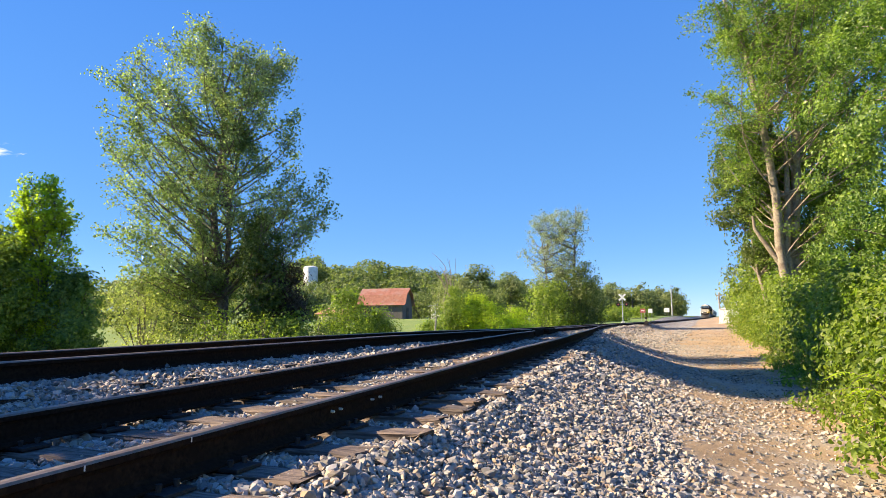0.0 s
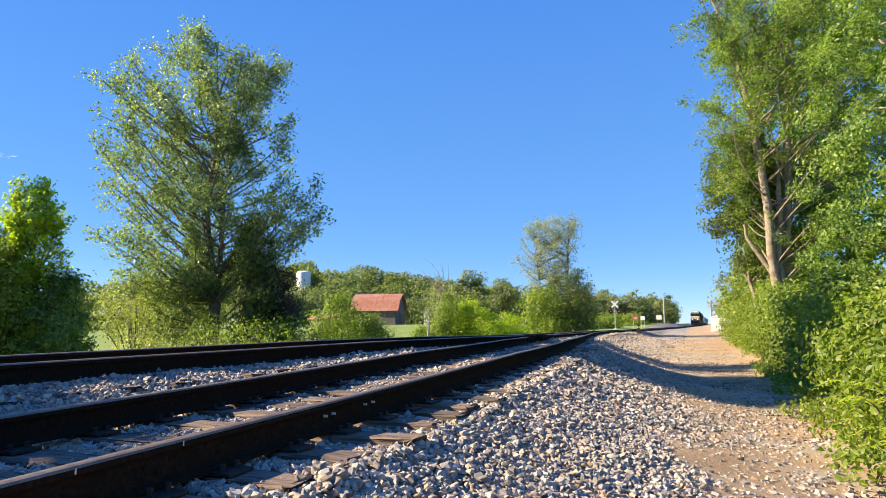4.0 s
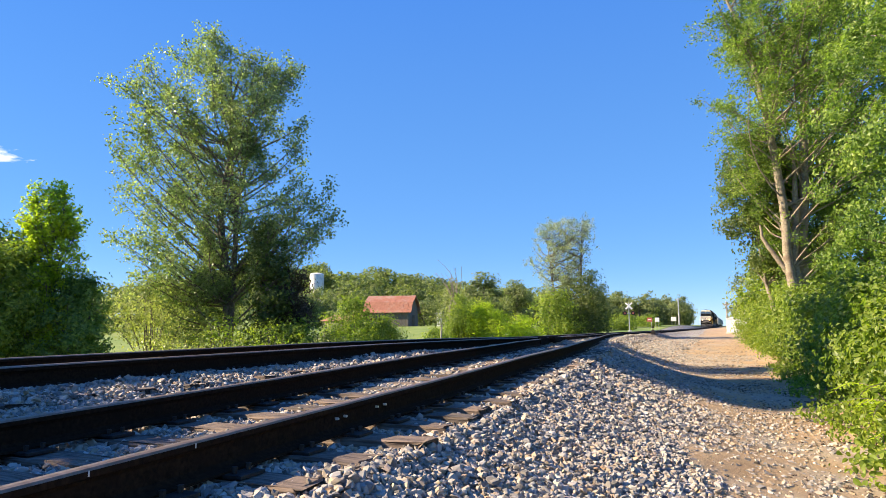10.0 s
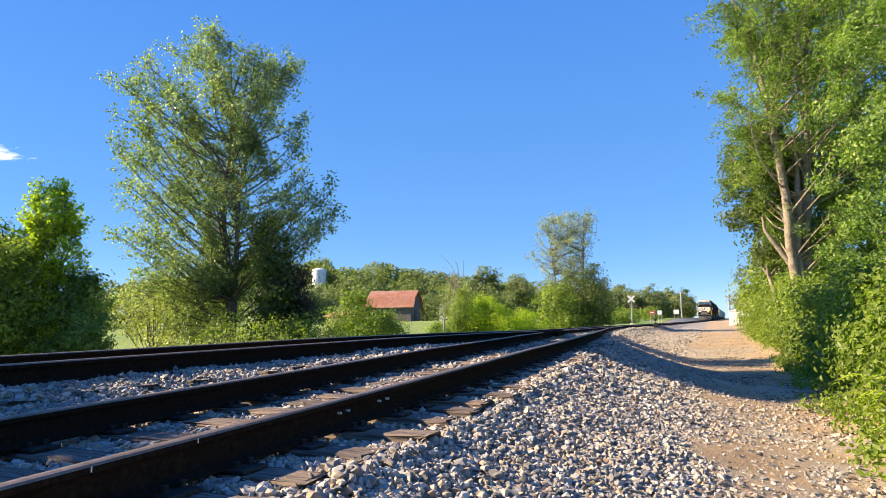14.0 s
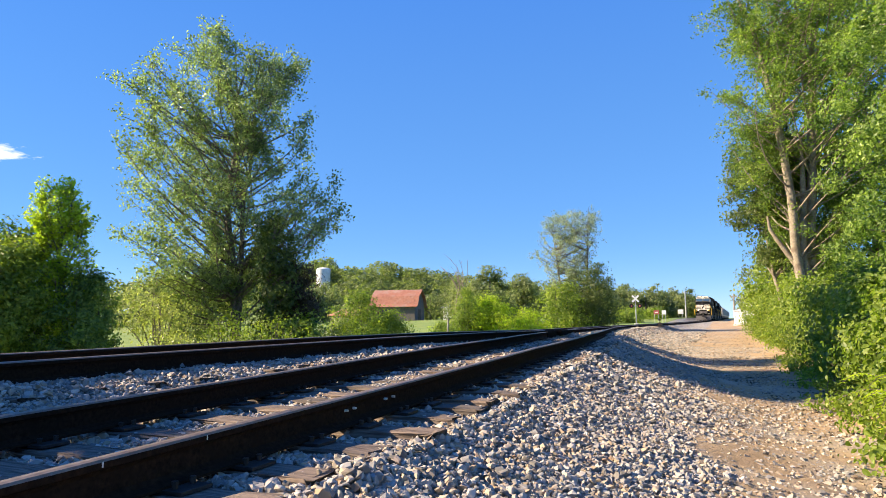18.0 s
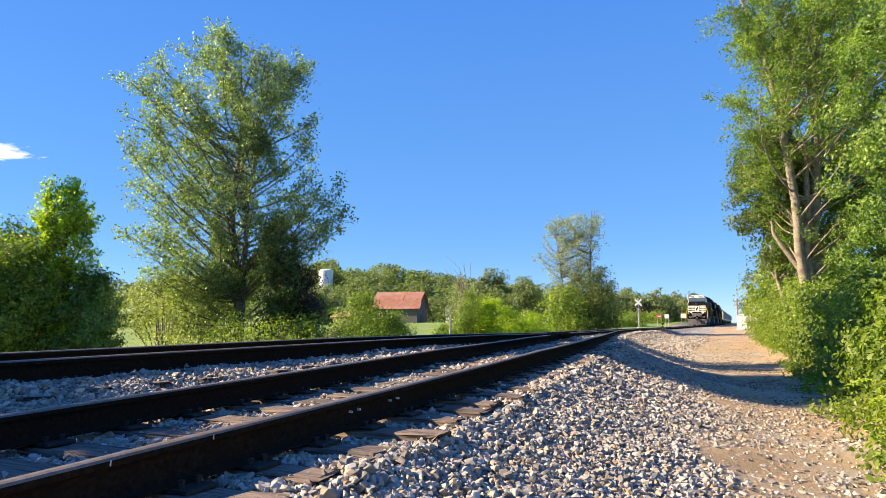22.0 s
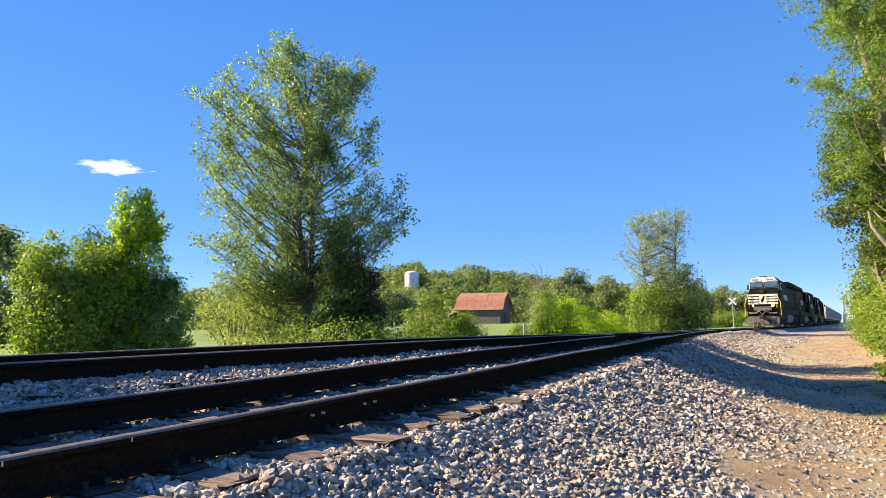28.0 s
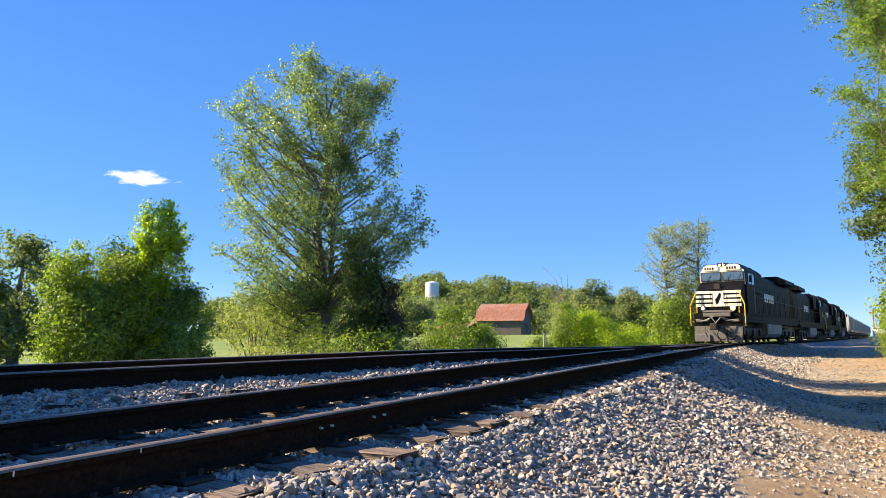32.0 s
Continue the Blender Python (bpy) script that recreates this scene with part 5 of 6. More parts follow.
def mast(x, y, top, r, label, mat, arms=()):
    ob = thing("utility_pole", label, "pole", at=pose(x, y, gz(x, y) - 0.1))
    h = top - gz(x, y)
    part("pole", rods(((0, 0, 0), (0, 0, h), r, r * 0.75), sides=10), mat, ob)
    for z, w in arms:
        part("crossarm", boxes((-w / 2, w / 2, -0.06, 0.06, h - z, h - z + 0.12)), mat, ob)
    part("cap", rods(((0, 0, h), (0, 0, h + 0.08), r), sides=10), GALVANISED, ob)


mast(-4.0, 150.0, 6.4, 0.16, "tall pale metal pole beside the far crossing", GALVANISED, ((0.3, 0.8),))
mast(4.1, 80.5, 3.1, 0.11, "grey wooden utility pole near the cabinets", POLE_WOOD, ((0.35, 0.7),))
mast(12.0, 190.0, 9.0, 0.16, "far grey utility pole among trees", POLE_WOOD, ((0.5, 2.0),))


def crossbuck(x, y, turn):
    """Railway crossing sign with flashers."""
    ob = thing("crossing_signal", "white crossbuck crossing signal with dark flashers", "crossing sign", at=pose(x, y, gz(x, y) - 0.05, 0, 0, turn))
    part("mast", rods(((0, 0, 0), (0, 0, 4.1), 0.07), sides=10), GALVANISED, ob)
    for a in (-45, 45):
        bm = boxes((-0.62, 0.62, -0.1, -0.075, -0.115, 0.115))
        bmesh.ops.transform(bm, matrix=Matrix.Translation((0, 0, 3.6)) @ Matrix.Rotation(radians(a), 4, "Y") @ Matrix.Translation((0, -0.02 if a > 0 else 0.01, 0)), verts=bm.verts)
        part("blade", bm, WHITE_PAINT, ob)
    part("arm", boxes((-0.75, 0.75, -0.05, 0.0, 2.55, 2.62)), GALVANISED, ob)
    for sx in (-0.55, 0.55):
        fl = part("flasher", rods(((sx, -0.05, 2.6), (sx, -0.12, 2.6), 0.3), sides=16), STEEL_DARK, ob)
        part("lens", rods(((sx, -0.12, 2.6), (sx, -0.16, 2.6), 0.1), sides=12), RED, fl)
    part("base", boxes((-0.25, 0.25, -0.25, 0.25, 0, 0.25), bevel=0.02), CONCRETE, ob)


crossbuck(-8.05, 91.8, 10)


def line_sign(x, y, w, h, z, mat, label):
    ob = thing("line_sign", label, "sign", at=pose(x, y, gz(x, y) - 0.05, 0, 0, 5))
    for sx in (-w * 0.35, w * 0.35):
        part("post", rods(((sx, 0.03, 0), (sx, 0.03, z + h), 0.03), sides=6), GALVANISED, ob)
    part("board", boxes((-w / 2, w / 2, -0.03, 0.0, z, z + h), bevel=0.01), mat, ob)
    part("text_bar", boxes((-w * 0.3, w * 0.3, -0.04, -0.031, z + h * 0.42, z + h * 0.58)), WHITE_PAINT, ob)


line_sign(-6.0, 99.5, 0.75, 0.6, 1.3, RED, "small red and white trackside sign board")
line_sign(-4.9, 99.0, 0.6, 0.6, 1.3, WHITE_PAINT, "small white trackside sign board")
line_sign(-5.6, 160.0, 1.2, 1.0, 1.0, WHITE_PAINT, "white sign board beyond the crossing")


def switch_stand(x, y):
    """Low switch stand with its lever and rods."""
    z = max(gz(x, y), -0.36)
    ob = thing("switch_stand", "low dark switch stand beside the turnout", "switch stand", at=pose(x, y, z - 0.02) @ Matrix.Scale(0.62, 4))
    part("timber", boxes((-1.0, 0.6, -0.12, 0.12, 0, 0.14), bevel=0.01), TIE_WOOD, ob)
    part("housing", prism([(-0.3, 0.14), (0.3, 0.14), (0.2, 0.5), (0.1, 0.62), (-0.1, 0.62), (-0.2, 0.5)], -0.2, 0.2), STEEL_DARK, ob)
    part("spindle", rods(((0, 0, 0.6), (0, 0, 1.0), 0.03), sides=8), STEEL_DARK, ob)
    part("target", boxes((-0.16, 0.16, -0.01, 0.01, 0.82, 1.05)), STEEL_DARK, ob)
    part("lever", rods(((0.1, 0, 0.3), (0.75, 0.05, 0.24), 0.03, 0.02), sides=8), STEEL_DARK, ob)
    part("connecting_rod", rods(((-0.2, 0, 0.18), (-1.2, 0, 0.16), 0.025), sides=6), STEEL_DARK, ob)


switch_stand(-1.9, 53.0)


def fence_post(x, y, top):
    ob = thing("fence_post", "pale weathered wooden fence post in weeds", "post", at=pose(x, y, gz(x, y) - 0.05, 0, 3, 0))
    part("post", rods(((0, 0, 0), (0, 0, top - gz(x, y)), 0.06, 0.05), sides=10), POLE_WOOD, ob)


fence_post(-11.8, 33.5, 0.45)


def dead_tree(x, y, top):
    """Bare grey branches fanning out above the bushes."""
    rng = np.random.default_rng(8)
    z = gz(x, y)
    ob = thing("dead_tree", "bare grey dead branches over the bushes", "tree", at=pose(x, y, z - 0.05))
    h = top - z
    lines = [limb((0, 0, 0), (-0.3, 0, h * 0.6), 0.06, 0.035, rng)]
    for k in range(14):
        a = limb((-0.3 * rng.random(), 0, h * rng.uniform(0.4, 0.6)), (rng.uniform(-1.9, 0.6), rng.uniform(-0.6, 0.6), h * rng.uniform(0.75, 1.0)), 0.03, 0.008, rng, 6, 0.03)
        lines.append(a)
    v, f = tube_np(lines, 5)
    part("branches", mesh_np("branch", v, f, [BARK_PALE]), None, ob)


dead_tree(-14.6, 43.2, 5.3)


def cloud():
    """One small white cloud, far off."""
    m, n, l, p = material("cloud_white")
    tc = n.new("ShaderNodeTexCoord")
    grad = n.new("ShaderNodeTexGradient")
    grad.gradient_type = "SPHERICAL"
    l.new(tc.outputs["Object"], grad.inputs["Vector"])
    nz = noise_tex(n, l, 1.6, 6, 0.6)
    mul = n.new("ShaderNodeMath")
    mul.operation = "MULTIPLY_ADD"
    l.new(nz.outputs["Fac"], mul.inputs[0])
    mul.inputs[1].default_value, mul.inputs[2].default_value = 1.6, -0.75
    add = n.new("ShaderNodeMath")
    add.operation = "ADD"
    l.new(mul.outputs[0], add.inputs[0])
    l.new(grad.outputs["Color"], add.inputs[1])
    cut = ramp(n, [(0.42, (0, 0, 0)), (0.85, (1, 1, 1))])
    l.new(add.outputs[0], cut.inputs["Fac"])
    em, tr, mix = n.new("ShaderNodeEmission"), n.new("ShaderNodeBsdfTransparent"), n.new("ShaderNodeMixShader")
    em.inputs["Color"].default_value, em.inputs["Strength"].default_value = (0.9, 0.93, 1.0, 1), 0.62
    l.new(cut.outputs["Color"], mix.inputs["Fac"])
    l.new(tr.outputs["BSDF"], mix.inputs[1])
    l.new(em.outputs["Emission"], mix.inputs[2])
    l.new(mix.outputs["Shader"], n["Material Output"].inputs["Surface"])
    bm = bmesh.new()
    bmesh.ops.create_grid(bm, x_segments=2, y_segments=2, size=1.0)
    ob = part("backdrop", bm, m, None)
    tagged(ob, "one small white cloud in the blue sky", "sky", kind="structure")
    at = Vector(CLOUD)
    ob.matrix_basis = Matrix.Translation(at) @ (Vector((2.9, 0.8, 0.2)) - at).to_track_quat("Z", "Y").to_matrix().to_4x4() @ pose(0, 0, 0, 0, 0, 3) @ Matrix.Diagonal((150, 45, 1, 1))


CLOUD = (-2063.0, 1222.0, 545.0)
cloud()


# ---------------------------------------------------------------- the train
LOCO_BLACK = grainy("loco_black_paint", (0.004, 0.004, 0.0042), (0.008, 0.008, 0.008), 3, 0.55, 0, 0.05, (0.013, 0.012, 0.01), 0.9)
LOCO_BLACK.node_tree.nodes["Principled BSDF"].inputs["Specular IOR Level"].default_value = 0.06
LOCO_WHITE = grainy("loco_cream_white", (0.76, 0.71, 0.58), (0.84, 0.80, 0.68), 4, 0.4, 0, 0.05, (0.68, 0.62, 0.5), 1.5)
LOCO_GREY = grainy("loco_plow_grey", (0.10, 0.093, 0.088), (0.20, 0.187, 0.175), 6, 0.45, 0.2, 0.1, (0.14, 0.12, 0.10), 2)
YELLOW = grainy("safety_yellow", (0.75, 0.42, 0.02), (0.85, 0.52, 0.04), 8, 0.5)
LAMP = glowing("headlight_glow", (1.0, 0.5, 0.18), 1.6)
LAMP_WHITE = glowing("headlight_white", (1.0, 0.93, 0.8), 3.0)
TANK = grainy("dusty_tank", (0.16, 0.155, 0.145), (0.28, 0.27, 0.25), 4, 0.6, 0, 0.1, (0.1, 0.09, 0.08), 1.5)
# blue base colour paints the sky's reflection into the panes
WINDOW = grainy("sky_blue_cab_glass", (0.05, 0.10, 0.18), (0.09, 0.16, 0.26), 2, 0.06)
CAR_TAN = grainy("covered_hopper_paint", (0.42, 0.41, 0.38), (0.56, 0.55, 0.51), 3, 0.6, 0, 0.1, (0.3, 0.25, 0.2), 0.8)


def wheelset(parent, y, name="wheelset"):
    bm = bmesh.new()
    for x in (-0.75, 0.75):
        rod(bm, (x - 0.07, 0, 0), (x + 0.07, 0, 0), 0.52, sides=20)
    rod(bm, (-0.75, 0, 0), (0.75, 0, 0), 0.09)
    for a in range(4):
        box(bm, -0.86, 0.86, -0.06 + 0.3 * math.cos(a * 1.571), 0.06 + 0.3 * math.cos(a * 1.571), -0.06 + 0.3 * math.sin(a * 1.571), 0.06 + 0.3 * math.sin(a * 1.571))
    return part(name, bm, STEEL_DARK, parent, at=pose(0, y, 0.52))


def truck(parent, yc, axles, gap):
    t = part("truck_frame", boxes((-1.25, -1.0, yc - gap * (axles - 1) / 2 - 0.7, yc + gap * (axles - 1) / 2 + 0.7, 0.45, 0.85), (1.0, 1.25, yc - gap * (axles - 1) / 2 - 0.7, yc + gap * (axles - 1) / 2 + 0.7, 0.45, 0.85), (-1.0, 1.0, yc - 0.3, yc + 0.3, 0.6, 1.0), bevel=0.04), STEEL_DARK, parent)
    out = []
    for k in range(axles):
        y = yc + (k - (axles - 1) / 2) * gap
        part("journal_box", boxes((-1.38, -1.2, y - 0.2, y + 0.2, 0.38, 0.75), (1.2, 1.38, y - 0.2, y + 0.2, 0.38, 0.75), bevel=0.03), STEEL_DARK, t)
        out.append(wheelset(parent, y))
    return out


def locomotive(name, label, lit=True):
    """Six-axle freight diesel, 22.3 m long. Local y runs back from its nose; z = 0 is the rail head."""
    ob = thing(name, label, "locomotive", "freight train")
    part("frame", boxes((-1.5, 1.5, 0.5, 21.8, 1.3, 1.6), (-1.5, 1.5, 0.9, 21.4, 1.15, 1.3), bevel=0.03), LOCO_BLACK, ob)
    part("walkway", boxes((-1.55, 1.55, 0.45, 21.85, 1.6, 1.66)), LOCO_BLACK, ob)
    # nose, stripes and cab
    nose = part("nose", prism([(0.75, 1.62), (0.75, 2.92), (2.1, 3.5), (2.1, 1.62)], -1.42, 1.42, "x"), LOCO_BLACK, ob, "black sloping nose")
    for z in (2.02, 2.26, 2.50, 2.74):
        for x0, x1 in ((-1.44, -0.36), (0.36, 1.44)):
            part("stripe", boxes((x0, x1, 0.71, 0.748, z, z + 0.15)), LOCO_WHITE, nose, "cream white stripe")
    part("emblem_panel", boxes((-0.34, 0.34, 0.70, 0.745, 2.02, 2.87)), LOCO_WHITE, nose, "white panel with a black horse-like mark")
    em = prism([(-0.12, 2.12), (0.02, 2.22), (0.14, 2.45), (0.22, 2.7), (0.1, 2.78), (-0.05, 2.55), (-0.2, 2.4)], 0.69, 0.698)
    part("emblem", em, LOCO_BLACK, nose, "black emblem shape")
    part("headlight_housing", boxes((-0.95, 0.95, 0.36, 0.7, 1.7, 1.8), bevel=0.02), LOCO_GREY, nose, "grey ledge between the lamps")
    for x in (-1.2, -0.45, 0.45, 1.2):
        part("grab_iron", rods(((x, 0.66, 2.05), (x, 0.66, 2.8), 0.018), sides=6), STEEL_DARK, nose)
    part("nose_door", boxes((-0.3, 0.1, 0.95, 1.3, 2.9, 3.3), bevel=0.02), STEEL_DARK, nose)
    cab = part("cab", prism([(-1.5, 1.66), (1.5, 1.66), (1.52, 3.3), (1.44, 4.1), (1.05, 4.48), (-1.05, 4.48), (-1.44, 4.1), (-1.52, 3.3)], 2.1, 4.6), LOCO_BLACK, ob, "black cab")
    part("cab_front", prism([(-1.48, 3.28), (1.48, 3.28), (1.42, 4.08), (1.03, 4.45), (-1.03, 4.45), (-1.42, 4.08)], 2.04, 2.09), LOCO_WHITE, cab, "cream white cab front")
    for x0, x1 in ((-1.4, -0.05), (0.05, 1.4)):
        w = part("windscreen", boxes((x0, x1, 1.99, 2.035, 3.5, 4.04), bevel=0.015), STEEL_DARK, cab)
        part("pane", boxes((x0 + 0.06, x1 - 0.06, 1.975, 1.988, 3.56, 3.99)), WINDOW, w)
        nb = part("number_board", boxes((x0 + 0.2, x1 - 0.2, 1.98, 2.036, 4.12, 4.36), bevel=0.01), LOCO_WHITE, cab, "white number board")
        for k in range(4):
            part("figure_bar", boxes((x0 + 0.27 + k * 0.17, x0 + 0.37 + k * 0.17, 1.972, 1.979, 4.17, 4.31)), LOCO_BLACK, nb)
    for sx in (-1, 1):
        for y0 in (2.7, 3.6):
            part("side_window", boxes((sx * 1.5 - 0.02, sx * 1.5 + 0.02, y0, y0 + 0.7, 3.35, 3.95)), WINDOW, cab)
    for x in (-0.95, -0.2, 0.35, 1.0):
        part("wiper", rods(((x, 1.965, 3.53), (x + 0.22, 1.965, 3.85), 0.012), sides=5), STEEL_DARK, cab)
    for sx in (-1, 1):
        part("mirror", boxes((sx * 1.68 - 0.1, sx * 1.68 + 0.1, 2.55, 2.6, 3.4, 3.8), bevel=0.02), STEEL_DARK, cab)
        part("cab_door", boxes((sx * 1.51 - 0.02, sx * 1.51 + 0.02, 4.0, 4.5, 1.75, 3.2)), STEEL_DARK, cab)
    part("roof_horn", boxes((-0.15, 0.15, 3.0, 3.6, 4.48, 4.62), bevel=0.03), STEEL_DARK, cab)
    # long hood with doors and the radiator wings
    hood = part("long_hood", prism([(-0.95, 1.66), (0.95, 1.66), (0.95, 3.95), (0.7, 4.3), (-0.7, 4.3), (-0.95, 3.95)], 4.6, 21.3), LOCO_BLACK, ob, "black long hood")
    for sx in (-1, 1):
        for k in range(15):
            y = 5.0 + k * 1.05
            part("hood_door", boxes((sx * 0.95 - 0.025, sx * 0.95 + 0.025, y, y + 0.95, 1.8, 3.5)), LOCO_BLACK, hood)
    part("radiator_wing", prism([(-1.55, 4.15), (1.55, 4.15), (1.5, 4.45), (0.9, 4.7), (-0.9, 4.7), (-1.5, 4.45)], 16.3, 20.8), LOCO_BLACK, ob, "wide black radiator housing")
    part("blower_housing", prism([(-1.3, 3.0), (1.3, 3.0), (1.3, 4.2), (0.9, 4.5), (-0.9, 4.5), (-1.3, 4.2)], 5.2, 8.0), LOCO_BLACK, ob)
    part("exhaust", boxes((-0.4, 0.4, 10.5, 11.8, 4.3, 4.6), bevel=0.03), STEEL_DARK, ob)
    for sx in (-1, 1):
        for k in range(5):
            part("side_letter_bar", boxes((sx * 0.98 - 0.01, sx * 0.98 + 0.01, 10.2 + k * 0.75, 10.65 + k * 0.75, 2.6, 3.15)), LOCO_WHITE, hood, "white lettering bar")
    # dark block added to stand for the shadow under the engine
    part("shade_block", boxes((-0.7, 0.7, 0.7, 21.6, 0.3, 1.2)), STEEL_DARK, ob, "dark block filling the shaded gap under the engine")
    # tank, trucks
    part("fuel_tank", prism([(-1.45, 0.55), (-1.25, 0.35), (1.25, 0.35), (1.45, 0.55), (1.45, 1.15), (-1.45, 1.15)], 8.2, 13.8), TANK, ob, "dusty grey fuel tank")
    wheels = truck(ob, 4.3, 3, 1.95) + truck(ob, 17.9, 3, 1.95)
    # pilot, coupler, steps
    part("plow", prism([(-1.5, 0.12), (1.5, 0.12), (1.5, 0.95), (-1.5, 0.95)], 0.32, 0.4), LOCO_GREY, ob, "grey steel snow plow")
    for x0 in (-1.5, 0.5):
        part("plow_blade", boxes((x0, x0 + 1.0, 0.22, 0.33, 0.1, 0.5), bevel=0.03), LOCO_GREY, ob)
    part("end_sill", boxes((-1.52, 1.52, 0.35, 0.62, 0.95, 1.6), bevel=0.03), LOCO_BLACK, ob)
    part("anticlimber", boxes((-0.85, 0.85, 0.1, 0.5, 1.45, 1.66), bevel=0.03), LOCO_GREY, ob)
    cp = part("coupler", boxes((-0.16, 0.16, -0.5, 0.35, 0.78, 1.02), (-0.24, 0.18, -0.72, -0.4, 0.72, 1.08), bevel=0.05), STEEL_DARK, ob)
    for x in (-0.75, 0.45, 0.6, 0.75):
        part("air_hose", rods(((x, 0.2, 0.95), (x + 0.06, -0.05, 0.6), 0.025), ((x + 0.06, -0.05, 0.6), (x + 0.16, 0.0, 0.36), 0.025)), STEEL_DARK, ob)
    part("uncoupling_lever", rods(((-1.35, 0.12, 1.3), (-0.6, 0.05, 1.22), 0.03), ((-0.6, 0.05, 1.22), (-0.3, -0.1, 1.42), 0.03), ((-0.3, -0.1, 1.42), (0.0, -0.15, 1.1), 0.03), ((0.0, -0.15, 1.1), (0.3, -0.1, 1.42), 0.03), ((0.3, -0.1, 1.42), (0.6, 0.05, 1.22), 0.03), ((0.6, 0.05, 1.22), (1.35, 0.12, 1.3), 0.03)), TANK, ob, "bent grey uncoupling lever")
    for x in (0.35, 0.9):
        part("air_hose", rods(*[((x + 0.3 * math.cos(a), -0.02, 0.5 + 0.3 * math.sin(a)), (x + 0.3 * math.cos(a + 0.5), -0.02, 0.5 + 0.3 * math.sin(a + 0.5)), 0.028) for a in np.arange(2.2, 6.0, 0.5)]), LOCO_BLACK, ob, "looped black rubber hose")
    part("chain_bracket", rods(((-0.95, 0.3, 1.2), (-0.2, 0.05, 1.45), 0.03), ((0.95, 0.3, 1.2), (0.2, 0.05, 1.45), 0.03), ((-0.95, 0.3, 1.2), (-1.35, 0.3, 1.22), 0.05), ((0.95, 0.3, 1.2), (1.35, 0.3, 1.22), 0.05)), LOCO_GREY, ob)
    for sx in (-1, 1):
        part("step_well", boxes((sx * 1.28 - 0.24, sx * 1.28 + 0.24, 0.5, 0.95, 0.5, 1.6)), STEEL_DARK, ob)
        part("handrail", rods(((sx * 1.72, 0.35, 0.95), (sx * 1.72, 0.35, 2.1), 0.035), ((sx * 1.72, 0.35, 2.1), (sx * 1.35, 0.55, 2.85), 0.035), ((sx * 1.34, 0.5, 0.75), (sx * 1.34, 0.5, 2.0), 0.03)), YELLOW, ob, "yellow corner handrail")
        rail = [((sx * 1.52, 4.8, 2.65), (sx * 1.52, 21.5, 2.65), 0.02)] + [((sx * 1.52, 4.8 + k * 2.08, 1.66), (sx * 1.52, 4.8 + k * 2.08, 2.65), 0.02) for k in range(9)]
        part("side_railing", rods(*rail, sides=5), STEEL_DARK, ob)
    for x in (-0.95, 0.95):
        bm = rods(((x, 0.5, 1.93), (x, 0.62, 1.93), 0.17), sides=16)
        lamp = part("ditch_light", bm, STEEL_DARK, ob)
        part("lens", rods(((x, 0.47, 1.93), (x, 0.505, 1.93), 0.16 if x > 0 else 0.09), sides=16), LAMP if x > 0 else LAMP_WHITE, lamp, "glowing lamp lens")
    hl = part("headlight", boxes((-0.3, 0.3, 2.0, 2.08, 4.36, 4.54), bevel=0.02), STEEL_DARK, ob)
    for x in (-0.13, 0.13):
        part("lens", rods(((x, 1.97, 4.42), (x, 2.01, 4.42), 0.06), sides=14), LAMP_WHITE, hl, "glowing lamp lens")
    part("roof_rail", rods(((1.2, 4.4, 4.4), (1.2, 5.6, 4.4), 0.02), ((1.2, 4.4, 3.4), (1.2, 4.4, 4.4), 0.02), ((1.2, 5.0, 3.4), (1.2, 5.0, 4.4), 0.02)), STEEL_DARK, ob)
    for o in ob.children_recursive:
        if o.name.split(".")[0] != "wheelset":
            o.data.transform(Matrix.Diagonal((0.9, 1, 1.1, 1)))
    return ob, wheels


def hopper():
    ob = thing("hopper_wagon", "pale grey covered hopper wagon with ribbed sides", "wagon", "freight train")
    part("body", prism([(-1.0, 0.9), (1.0, 0.9), (1.55, 1.7), (1.6, 3.9), (1.2, 4.4), (-1.2, 4.4), (-1.6, 3.9), (-1.55, 1.7)], 1.2, 16.6), CAR_TAN, ob)
    for k in range(16):
        y = 1.5 + k * 0.98
        for sx in (-1.66, 1.58):
            part("rib", boxes((sx, sx + 0.08, y, y + 0.1, 1.7, 3.9)), CAR_TAN, ob)
    part("sill", boxes((-1.4, 1.4, 0.3, 17.5, 1.0, 1.25)), LOCO_BLACK, ob)
    truck(ob, 2.2, 2, 1.8), truck(ob, 15.6, 2, 1.8)
    return ob


lead, lead_wheels = locomotive("locomotive", "black freight locomotive with cream-striped nose and lit headlights")
TRAIN = [(lead, 0.0, 0)]
for k in range(3):
    TRAIN.append((copy_thing(lead, Matrix.Identity(4)), 22.9 * (k + 1) + 22.3, 180))
for ob, _, _ in TRAIN[1:]:
    tagged(ob, "black freight locomotive coupled behind the lead engine")
first = hopper()
TRAIN.append((first, 92.0, 0))
for k in range(9):
    TRAIN.append((copy_thing(first, Matrix.Identity(4)), 92.0 + 18.1 * (k + 1), 0))


# ---------------------------------------------------------------- what moves
SPEED, NOSE_END = 6.75, 41.5


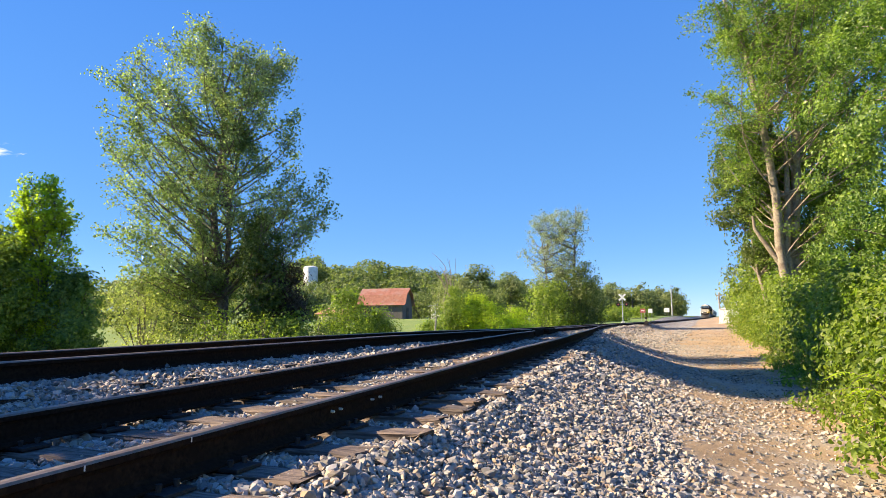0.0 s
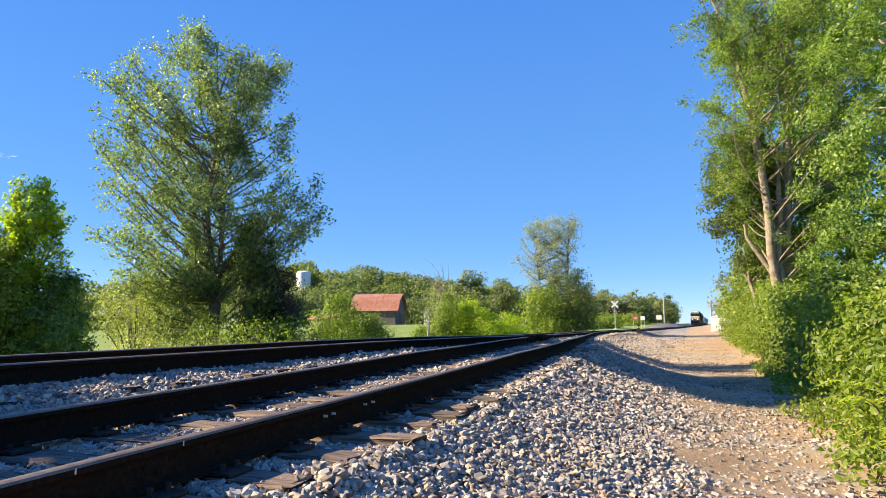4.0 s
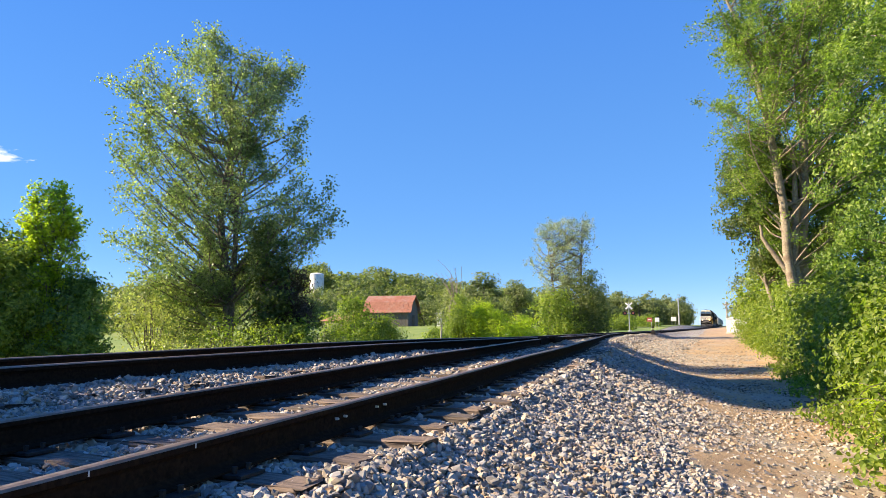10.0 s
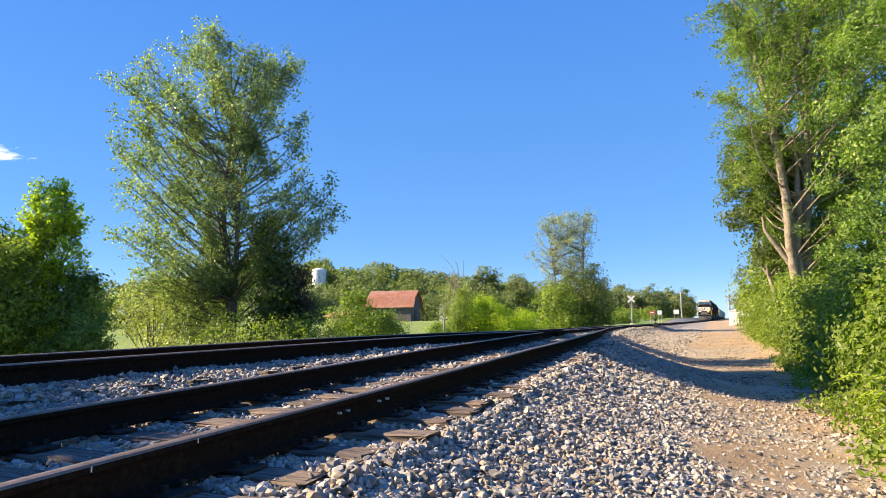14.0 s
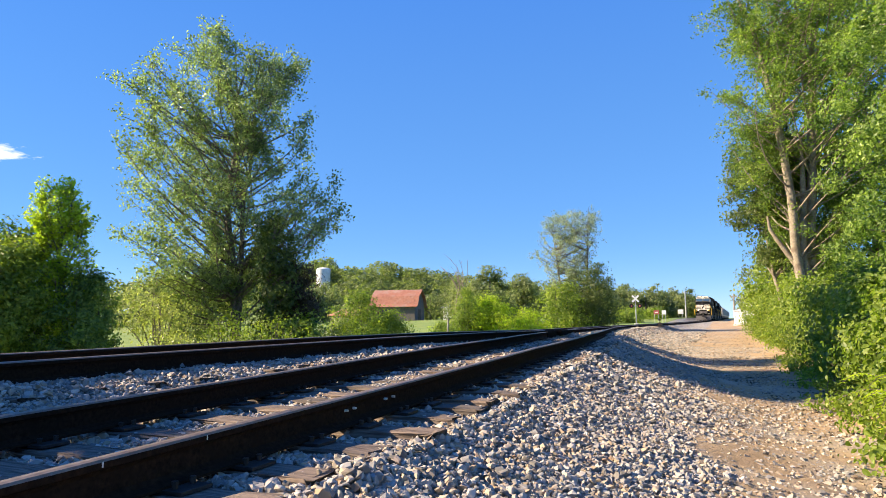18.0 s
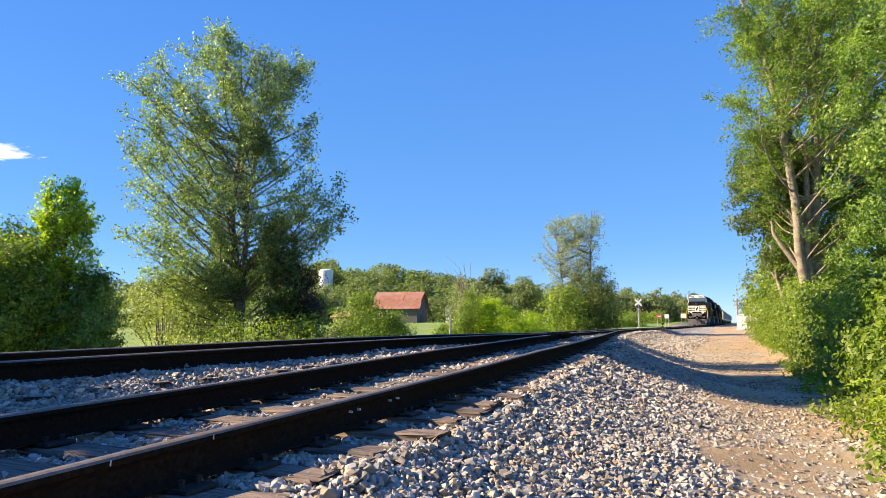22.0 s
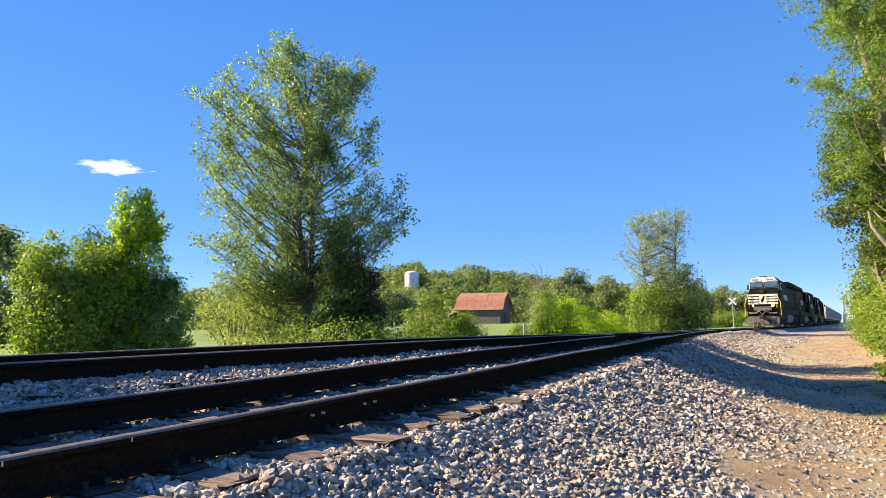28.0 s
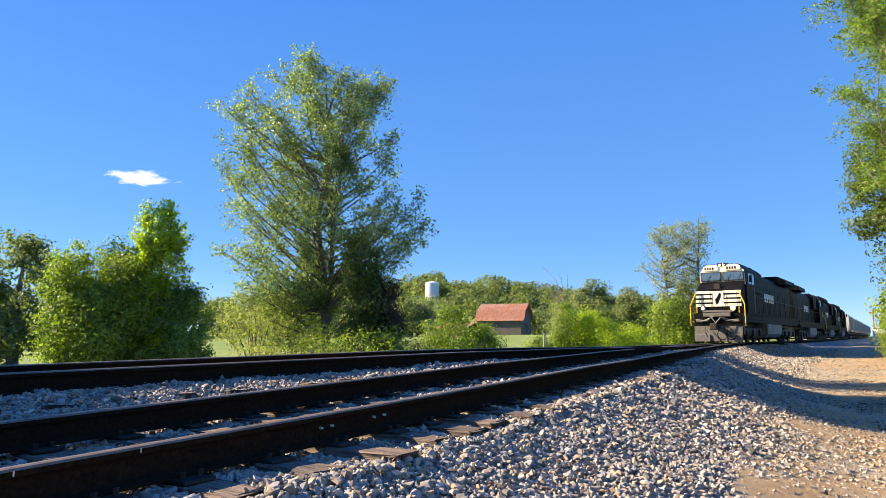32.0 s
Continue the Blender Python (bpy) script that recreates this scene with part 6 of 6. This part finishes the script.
def motions():
    """The train rolls towards the camera along the main line."""
    for ob, back, flip in TRAIN:
        rows = []
        for t in range(0, 33):
            y = NOSE_END + SPEED * (32.0 - t) + back
            mid = y + (11 if flip == 0 else -11)
            turn = -math.degrees(math.atan(float(main_x(mid + 9) - main_x(mid - 9)) / 18))
            rows.append((t, pose(float(main_x(y)), y, float(main_z(60.0)), 0, 0, turn + flip)))
        walk(ob, rows)
    # the wheels of the lead engine turn at every tenth of a second
    for axle in lead_wheels:
        place = axle.matrix_basis.translation.copy()
        walk(axle, [(k / 10, pose(*place, math.degrees(SPEED * k / 10 / 0.52) % 360.0, 0, 0)) for k in range(321)])


motions()
